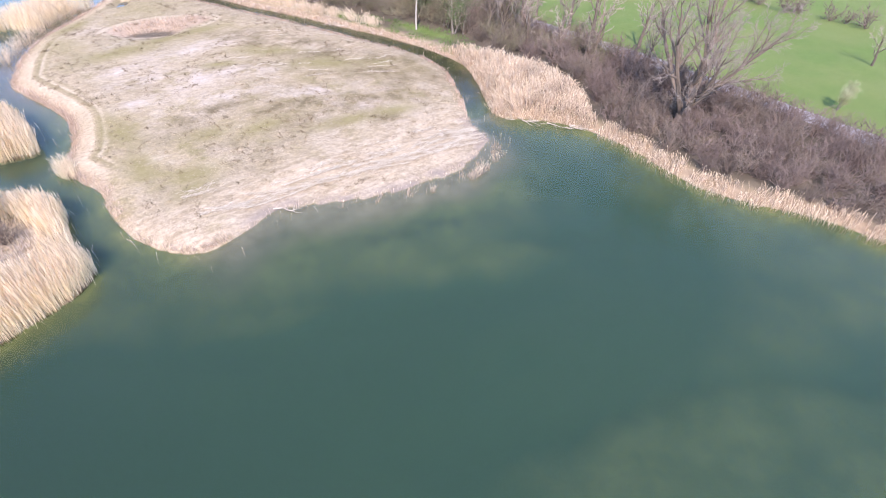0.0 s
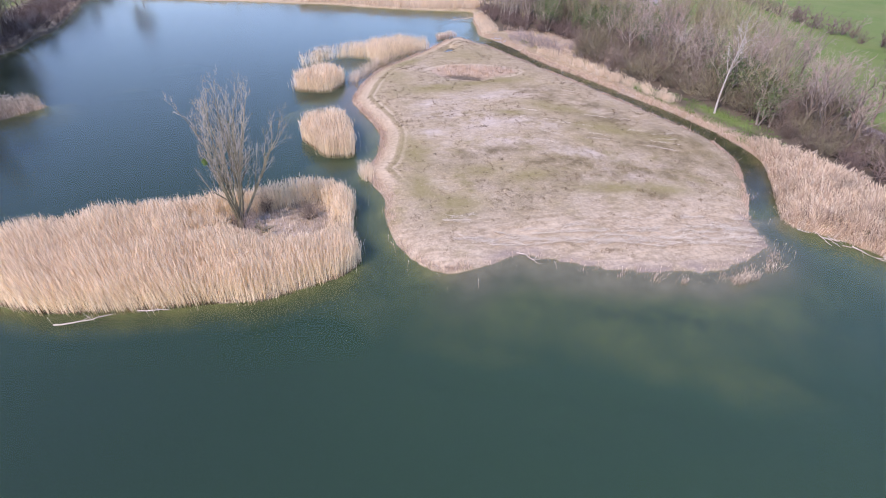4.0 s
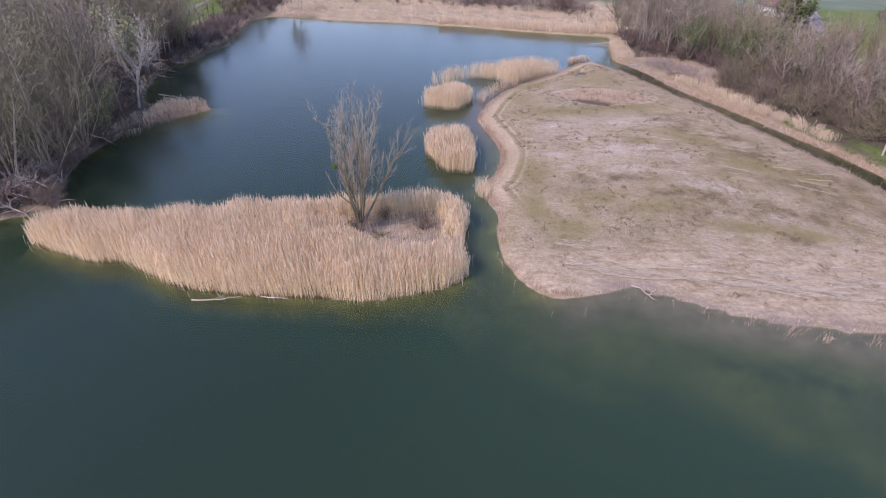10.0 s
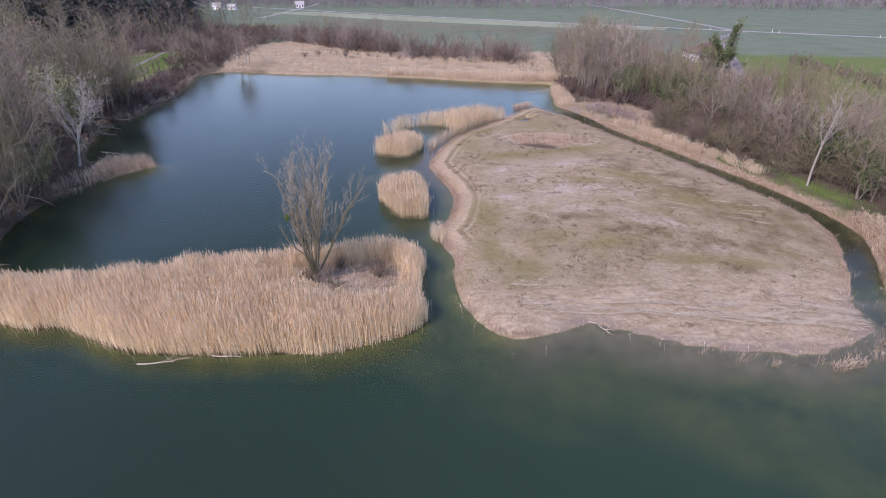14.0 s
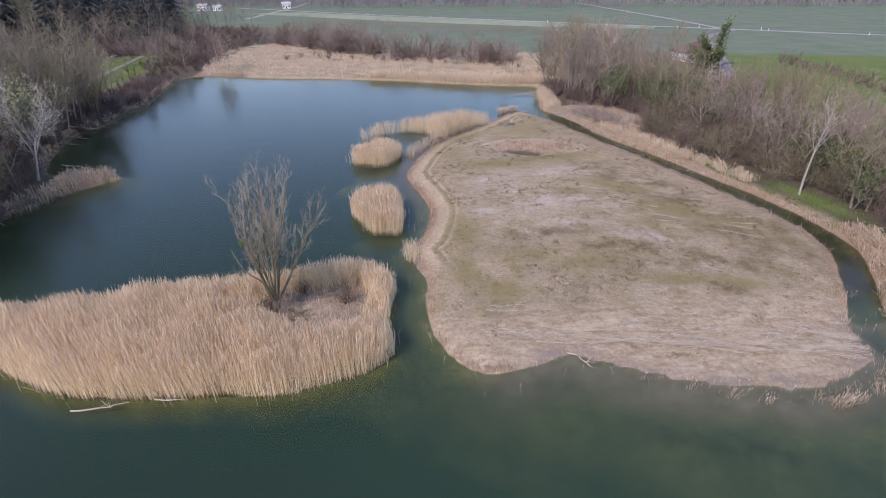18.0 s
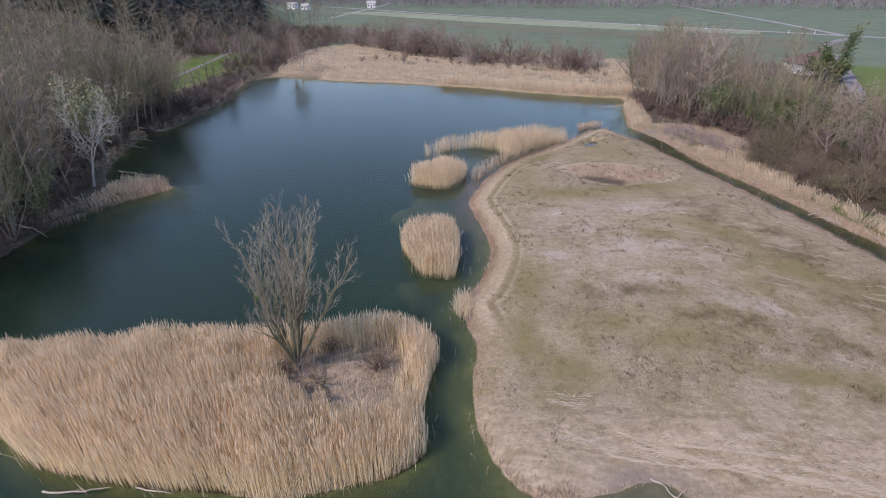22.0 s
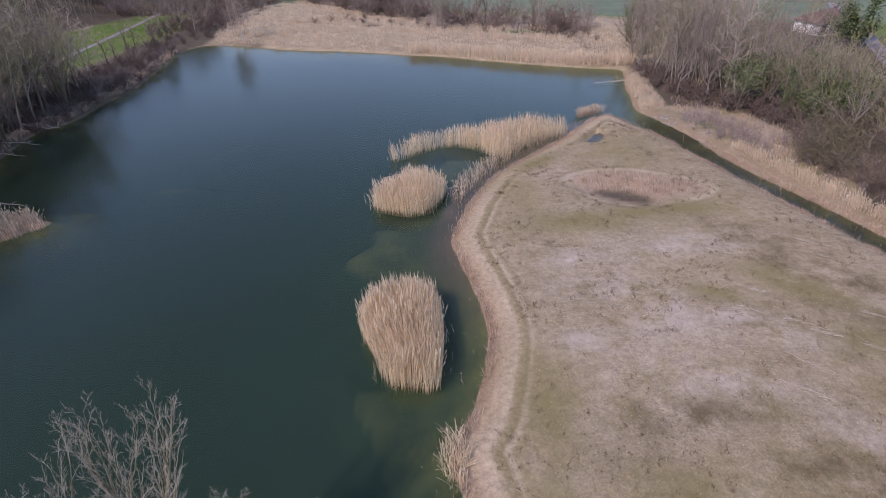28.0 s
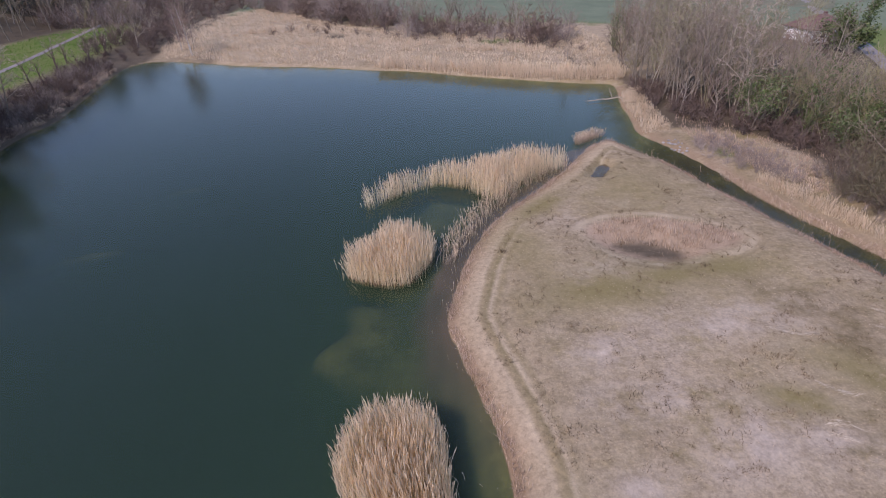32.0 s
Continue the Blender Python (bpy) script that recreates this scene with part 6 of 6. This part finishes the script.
ivy_top = bare_tree("ivy_clad_tree", "tall lone tree overgrown with dark ivy beside the lane", "tree", 275, [(0.1, 11.5, 0.24), (0.85, 8.5, 0.16), (1.1, 7.5, 0.15), (0.6, 9.5, 0.17), (0.7, 6.5, 0.14)], dict(TALL, up=(0.005, 0.09, 0.1, 0.06), kids=(8, 4, 4), first=(0.35, 0.2, 0.2), ratio=(0.3, 0.5, 0.7)), BARK, TWIG, "", leafy("ivy", IVY, 5200, 0.2, 0.55, 1.5, 12.5, True))
ivy_top.matrix_basis = pose(86, 151, height_at(86, 151)) @ Matrix.Scale(1.15, 4)


def mistletoe(ob, crown, trunk, r):
    """A green ball of evergreen growth high on one limb."""
    w = Wood()
    hub = min(trunk.v, key=lambda v: abs(v.z - 6.6) + 0.6 * abs(v.x + 3.2))
    for k in range(170):
        d = Vector((r.gauss(0, 1), r.gauss(0, 1), r.gauss(0, 1))).normalized() * 0.32 * r.uniform(0.3, 1) ** 0.5
        w.leaf(hub + d, 0.09, r)
    part("mistletoe", (w.v, w.f), GREENBLADE, ob, "yellow-green mistletoe ball")


isle_tree = bare_tree("willow_tree", "leafless many-limbed willow rising from the reed island", "tree", 284,
                      [(0.50, 10.4, 0.17), (0.20, 11.0, 0.17), (0.46, 10.4, 0.15), (0.10, 11.4, 0.18), (0.50, 10.2, 0.16), (0.30, 10.8, 0.15), (0.48, 10.4, 0.15), (0.24, 11.0, 0.14), (0.54, 10.0, 0.15), (0.36, 10.6, 0.14), (0.16, 11.2, 0.15)],
                      dict(FAN, wood=1, wander=(0.10, 0.13, 0.17, 0.2, 0.2), up=(0.045, 0.20, 0.12, 0.08, 0.05), kids=(8, 5, 5, 5), first=(0.2, 0.2, 0.2, 0.15), angle=(25, 28, 32, 36), ratio=(0.46, 0.5, 0.5, 0.62), taper=(0.5, 0.4, 0.4, 0.3), thin=0.0085), OLIVEBARK, OLIVETIP, "", mistletoe, (1.3, 0.42))
isle_tree.matrix_basis = pose(-9.5, 42.3, 0.2, 0, 4, 15) @ Matrix.Diagonal((0.72, 0.72, 0.94, 1.0))
for i, (x, y) in enumerate([(-10.3, 41.9), (-8.9, 42.9), (-9.9, 43.2), (-8.8, 41.7)]):
    put(mauve_shrubs[i % 2], x, y, 0.55 + 0.08 * i, 80 * i)
put(shrub_models[1], -3.7, 42.9, 0.85, 10)
put(shrub_models[2], -7.6, 44.8, 0.6, 60)
for i, (x, y) in enumerate([(-48, 168), (-53, 176), (28.3, 146.5), (-1.5, 175), (22, 168)]):
    put(tall_models[i % 4], x, y, 0.6 if i < 2 else 0.42, 70 * i)

# far woods along the horizon
def far_wood(seed, count, xs, ys, hi):
    r = np.random.RandomState(seed)
    w = Wood()
    rr = random.Random(seed)
    for k in range(count):
        bx = r.uniform(*xs)
        by = ys[0] + (ys[1] - ys[0]) * r.uniform() ** 1.5 - 0.28 * bx
        h = hi * r.uniform(0.65, 1.1)
        foot = Vector((bx, by, 1.0))
        w.tube([foot, foot + Vector((rr.gauss(0, .4), 0, h * .5)), foot + Vector((rr.gauss(0, .8), 0, h))], [0.2, 0.13, 0.03], 3)
        for j in range(34):
            s = rr.uniform(0.12, 0.95)
            a = rr.uniform(0, 6.283)
            q = foot + Vector((0, 0, h * s))
            ln = h * 0.3 * (1.15 - s)
            t = q + Vector((math.cos(a) * ln, math.sin(a) * ln, ln * rr.uniform(0.3, 1.1)))
            n = Vector((0, 0, 0.35)) if j % 2 else Vector((-math.sin(a), math.cos(a), 0)) * 0.35
            i = len(w.v)
            w.v += [q, q + n, t]
            w.f.append((i, i + 1, i + 2))
    return tagged(new("far_wood", mesh_of("far_wood", w.v, w.f, HAZETWIG)), "hazy grey-brown leafless woods along the far fields", "woods", kind="stuff")


far_wood(301, 2000, (-420, 560), (478, 620), 15)


# ---- wood and stones ----
def driftwood(name, label, line, radius, seed, twigs=0, material=DRIFT, category="branch"):
    r = random.Random(seed)
    w = Wood()
    p = [Vector(q) for q in line]
    pts = []
    for a, b in zip(p, p[1:]):
        for s in range(4):
            pts.append(a.lerp(b, s / 4) + Vector((r.gauss(0, 1), r.gauss(0, 1), r.gauss(0, 0.6))) * radius * 0.7)
    pts.append(p[-1])
    w.tube(pts, [radius * (1 - 0.75 * i / len(pts)) for i in range(len(pts))], 6)
    ob = tagged(new(name, mesh_of(name, w.v, w.f, material)), label, category)
    for k in range(twigs):
        t = Wood()
        q = pts[r.randrange(len(pts) // 4, len(pts))]
        d = Vector((r.gauss(0, 1), r.gauss(0, 1), abs(r.gauss(0, 0.5)))).normalized() * r.uniform(6, 16) * max(radius, 0.08)
        t.tube([q, q + d * 0.5 + Vector((0, 0, r.uniform(0, 2) * radius)), q + d], [radius * 0.4, radius * 0.3, radius * 0.05], 4)
        part("side_branch", (t.v, t.f), material, ob)
    return ob


driftwood("log", "bleached log lying along the reeds' edge", [(-20.7, 31.9, 0.02), (-18.3, 32.1, 0.06), (-16.9, 32.4, 0.1)], 0.06, 1, 2, category="log")
driftwood("log", "thin grey pole lying along the reeds", [(-15.6, 32.5, 0.08), (-14.2, 32.3, 0.12), (-13.2, 32.3, 0.05)], 0.05, 2, 2, category="log")
driftwood("branch", "pale crooked branch on the isle's muddy shore", [(13.0, 34.7, 0.22), (13.7, 34.3, 0.2), (14.1, 33.6, 0.1), (14.6, 33.0, 0.06)], 0.06, 3, 2)
driftwood("fallen_tree", "broken grey trunk below the willow", [(-8.2, 41.3, 0.9), (-7.3, 40.5, 0.7), (-6.2, 39.2, 0.4)], 0.15, 4, 4, OLIVEBARK, "log")
driftwood("fallen_tree", "broken limb leaning from the willow", [(-10.0, 42.0, 1.6), (-11.4, 41.0, 1.1), (-12.4, 40.2, 0.7)], 0.09, 5, 3, OLIVEBARK, "log")
for k, (a, b, c) in enumerate([((-51, 46.2, 0.5), (-46.5, 47.4, 1.0), (-41.2, 47.2, 0.3)), ((-50, 47.5, 0.6), (-46.2, 49.2, 2.2), (-42.0, 48.2, 1.2)), ((-49, 45.2, 0.5), (-45, 45.4, 0.9), (-42, 44.2, 0.2)),
                               ((-48.5, 47, 0.5), (-45.4, 46.6, 1.6), (-43.4, 44.4, 0.6)), ((-47.5, 44.6, 0.4), (-45.6, 43.6, 0.7), (-44.4, 42.4, 0.1)), ((-49.5, 49.5, 0.6), (-45, 50.6, 1.6), (-42.5, 50.4, 0.9))]):
    driftwood("fallen_tree", "bleached fallen tree tangled at the wood's edge", [a, b, c], 0.17 - 0.012 * k, 20 + k, 12, category="fallen tree")
for x, y, turn, sc, tip in ((-50.5, 46.5, 5, 0.85, 82), (-51, 44.6, -18, 0.75, 84), (-50, 49, 22, 0.7, 78), (-58.5, 35.5, -30, 0.6, 84)):
    c = put(birch_model, x, y, sc, 0)
    c.matrix_basis = Matrix.Translation((x, y, 0.9)) @ pose(0, 0, 0, 0, 0, turn) @ pose(0, 0, 0, 0, tip, 0) @ Matrix.Scale(sc, 4)
    c.name = "fallen_tree"
    tagged(c, "bleached fallen tree with its bare crown in the water", "fallen tree")
driftwood("fallen_tree", "bare fallen tree reaching over the water", [(-60, 106.5, 0.9), (-57.5, 106.3, 0.6), (-54.6, 106.8, 0.15)], 0.14, 30, 6, category="fallen tree")
driftwood("fallen_tree", "pale fallen branch hanging into the pond", [(33.6, 127.6, 0.6), (30, 128, 0.4), (26.5, 127.4, 0.1)], 0.12, 31, 6, category="fallen tree")
for k, (a, b, c) in enumerate([((-57.5, 95.5, 0.9), (-55.6, 96.2, 0.5), (-52.6, 96.6, 0.05)), ((-58, 99.5, 0.8), (-55.8, 100.6, 0.4), (-53.4, 100.2, 0.05)), ((-47, 80.6, 1.6), (-44.6, 81.6, 0.8), (-42.6, 82.4, 0.05)), ((-47.6, 62, 2.2), (-45.2, 62.6, 1.2), (-43.4, 62.2, 0.3))]):
    driftwood("fallen_tree", "pale fallen branch reaching from the wooded shore", [a, b, c], 0.08, 60 + k, 5, category="fallen tree")
for k, (x, y, a) in enumerate([(41.4, 72.6, 0.4), (42.4, 70.4, 2.2), (44.3, 65.6, 1.1), (41.9, 71.6, 2.8)]):
    d = Vector((math.cos(a), math.sin(a), 0))
    driftwood("branch", "grey twiggy branch caught in the creek", [Vector((x, y, 0.25)) - d * 0.9, Vector((x, y, 0.3)), Vector((x, y, 0.1)) + d * 1.0], 0.05, 70 + k, 7)
for k in range(26):
    u = R.uniform(0, 1)
    a = Vector((39.4, 35.2, 0.1)).lerp(Vector((44.3, 27.2, 0.1)), u) + Vector((R.gauss(0, .25), R.gauss(0, .25), 0))
    d = Vector((0.5 + R.gauss(0, .35), -0.85 + R.gauss(0, .35), 0.05))
    driftwood("branch", "bleached stick washed up under the reeds", [a, a + d * R.uniform(0.5, 1.0), a + d * R.uniform(1.2, 1.9)], R.uniform(0.025, 0.05), 40 + k)


def stone(seed):
    r = random.Random(seed)
    bm = bmesh.new()
    bmesh.ops.create_icosphere(bm, subdivisions=1, radius=0.22)
    for v in bm.verts:
        v.co *= r.uniform(0.75, 1.2)
        v.co.z *= 0.6
    me = bpy.data.meshes.new("stone")
    bm.to_mesh(me)
    bm.free()
    me.materials.append(STONE)
    return me


stones = [stone(k) for k in range(4)]
for k in range(26):
    u, v = R.uniform(-1, 1), R.gauss(0, 0.6)
    x, y = 31.6 + u * 0.3 + v * 0.7 + 0.9, 107.2 - u * 2.0 + v * 0.3
    ob = tagged(new("stone", stones[k % 4]), "pale stone of the heap at the creek bend", "stone", "stones at the creek bend")
    s = R.uniform(0.45, 1.15)
    ob.matrix_basis = Matrix.Translation((x, y, max(height_at(x, y), -0.1) + 0.05)) @ pose(0, 0, 0, 0, 0, R.uniform(0, 360)) @ Matrix.Scale(s, 4)


# ---- buildings ----
def box_bm(x0, y0, z0, x1, y1, z1):
    bm = bmesh.new()
    bmesh.ops.create_cube(bm, size=1)
    for v in bm.verts:
        v.co = ((x0 + x1) / 2 + v.co.x * (x1 - x0), (y0 + y1) / 2 + v.co.y * (y1 - y0), (z0 + z1) / 2 + v.co.z * (z1 - z0))
    return bm


def house(label, x, y, turn, w, d, h, rise, hip, openings, tiles=None):
    ob = tagged(new("house"), label, "house")
    part("wall", box_bm(-w / 2, -d / 2, -0.3, w / 2, d / 2, h), WHITEWALL, ob)
    e, k = 0.5, (d / 2 if hip else -0.5)
    lo = [(-w / 2 - e, -d / 2 - e), (w / 2 + e, -d / 2 - e), (w / 2 + e, d / 2 + e), (-w / 2 - e, d / 2 + e)]
    v = [(*p, h) for p in lo] + [(*p, h + 0.16) for p in lo] + [(-w / 2 + k, 0, h + rise), (w / 2 - k, 0, h + rise)]
    f = [(3, 2, 1, 0), (0, 1, 5, 4), (1, 2, 6, 5), (2, 3, 7, 6), (3, 0, 4, 7), (4, 5, 9, 8), (6, 7, 8, 9), (5, 6, 9), (7, 4, 8)]
    part("roof", (v, f), tiles or ROOF, ob)
    part("chimney", box_bm(w * 0.12, 0.2, h + rise * 0.5, w * 0.12 + 0.6, 0.8, h + rise + 0.3), tiles or ROOF, ob)
    for i in range(openings):
        cx = -w / 2 + w * (i + 0.5) / openings
        if i == openings // 2:
            part("door", box_bm(cx - 0.5, -d / 2 - 0.04, 0, cx + 0.5, -d / 2 + 0.1, 2.1), DOORWOOD, ob)
            continue
        win = part("window", box_bm(cx - 0.55, -d / 2 - 0.03, 0.95, cx + 0.55, -d / 2 + 0.1, 2.25), GLASS, ob)
        part("sill", box_bm(cx - 0.65, -d / 2 - 0.14, 0.86, cx + 0.65, -d / 2 - 0.031, 0.94), WHITEWALL, win)
    ob.matrix_basis = pose(x, y, height_at(x, y), 0, 0, turn)
    return ob


house("low white house with a red-brown hipped roof", 88, 165, 12, 10, 7.5, 2.5, 2.6, True, 5)
house("white farmhouse by the far lane", -93, 500, 10, 6.5, 5.5, 3.2, 2.0, False, 3, GREYROOF)
house("white house among the far trees", -156, 486, -15, 7.5, 6, 3.2, 2.0, False, 3, GREYROOF)
house("white outbuilding beside the far house", -143, 480, -10, 6, 5, 2.6, 1.8, False, 3, GREYROOF)


def marker_post():
    ob = tagged(new("marker_post"), "white marker post beside the country road", "post", "marker posts")
    bm = box_bm(-0.1, -0.08, 0, 0.1, 0.08, 1.1)
    bmesh.ops.bevel(bm, geom=bm.edges[:], offset=0.02, segments=1)
    part("shaft", bm, WHITEWALL, ob)
    part("band", box_bm(-0.105, -0.085, 0.75, 0.105, 0.085, 0.92), GLASS, ob)
    return ob


post = marker_post()
post.matrix_basis = pose(52, 332, 1.2)
for k, (x, y) in enumerate([(20, 361), (80, 308), (105, 287), (131, 265), (160, 241), (187, 218), (215, 195), (-20, 398), (160, 246), (140, 262)]):
    copy_thing(post, pose(x, y, 1.2))

# the models themselves stand in the wood as well
for i, ob in enumerate(coppices + [ivied_coppice]):
    ob.matrix_basis = pose(-62 - 3 * i, 60 + 6 * i, height_at(-62 - 3 * i, 60 + 6 * i), 0, 0, 80 * i)
for i, (ob, x, y) in enumerate(zip(tall_models + [ivied] + round_models + shrub_models + vase_models + [birch_model, catkin_model, olive_model] + spruce_models + light_shrubs + light_trees,
                                   [-95, -100, -88, -104, -92, -97, -112, -118, -124, -80, -84, -74, -78, -122, -118, -126, -130, -138, -76, -79, -82, -90, -86, -94, -108, -110, -114, -106],
                                   [40, 52, 62, 70, 82, 92, 60, 72, 84, 44, 52, 62, 70, 96, 104, 112, 215, 225, 57, 66, 76, 58, 72, 100, 46, 100, 122, 56])):
    ob.matrix_basis = pose(x, y, height_at(x, y), 0, 0, 40 * i)
for i, ob in enumerate(fountains + mauve_shrubs + [ivy_bush] + brown_shrubs):
    ob.matrix_basis = pose(63.5 + 0.8 * i, 96 + 3.0 * i, height_at(63.5 + 0.8 * i, 96 + 3.0 * i), 0, 0, 70 * i)
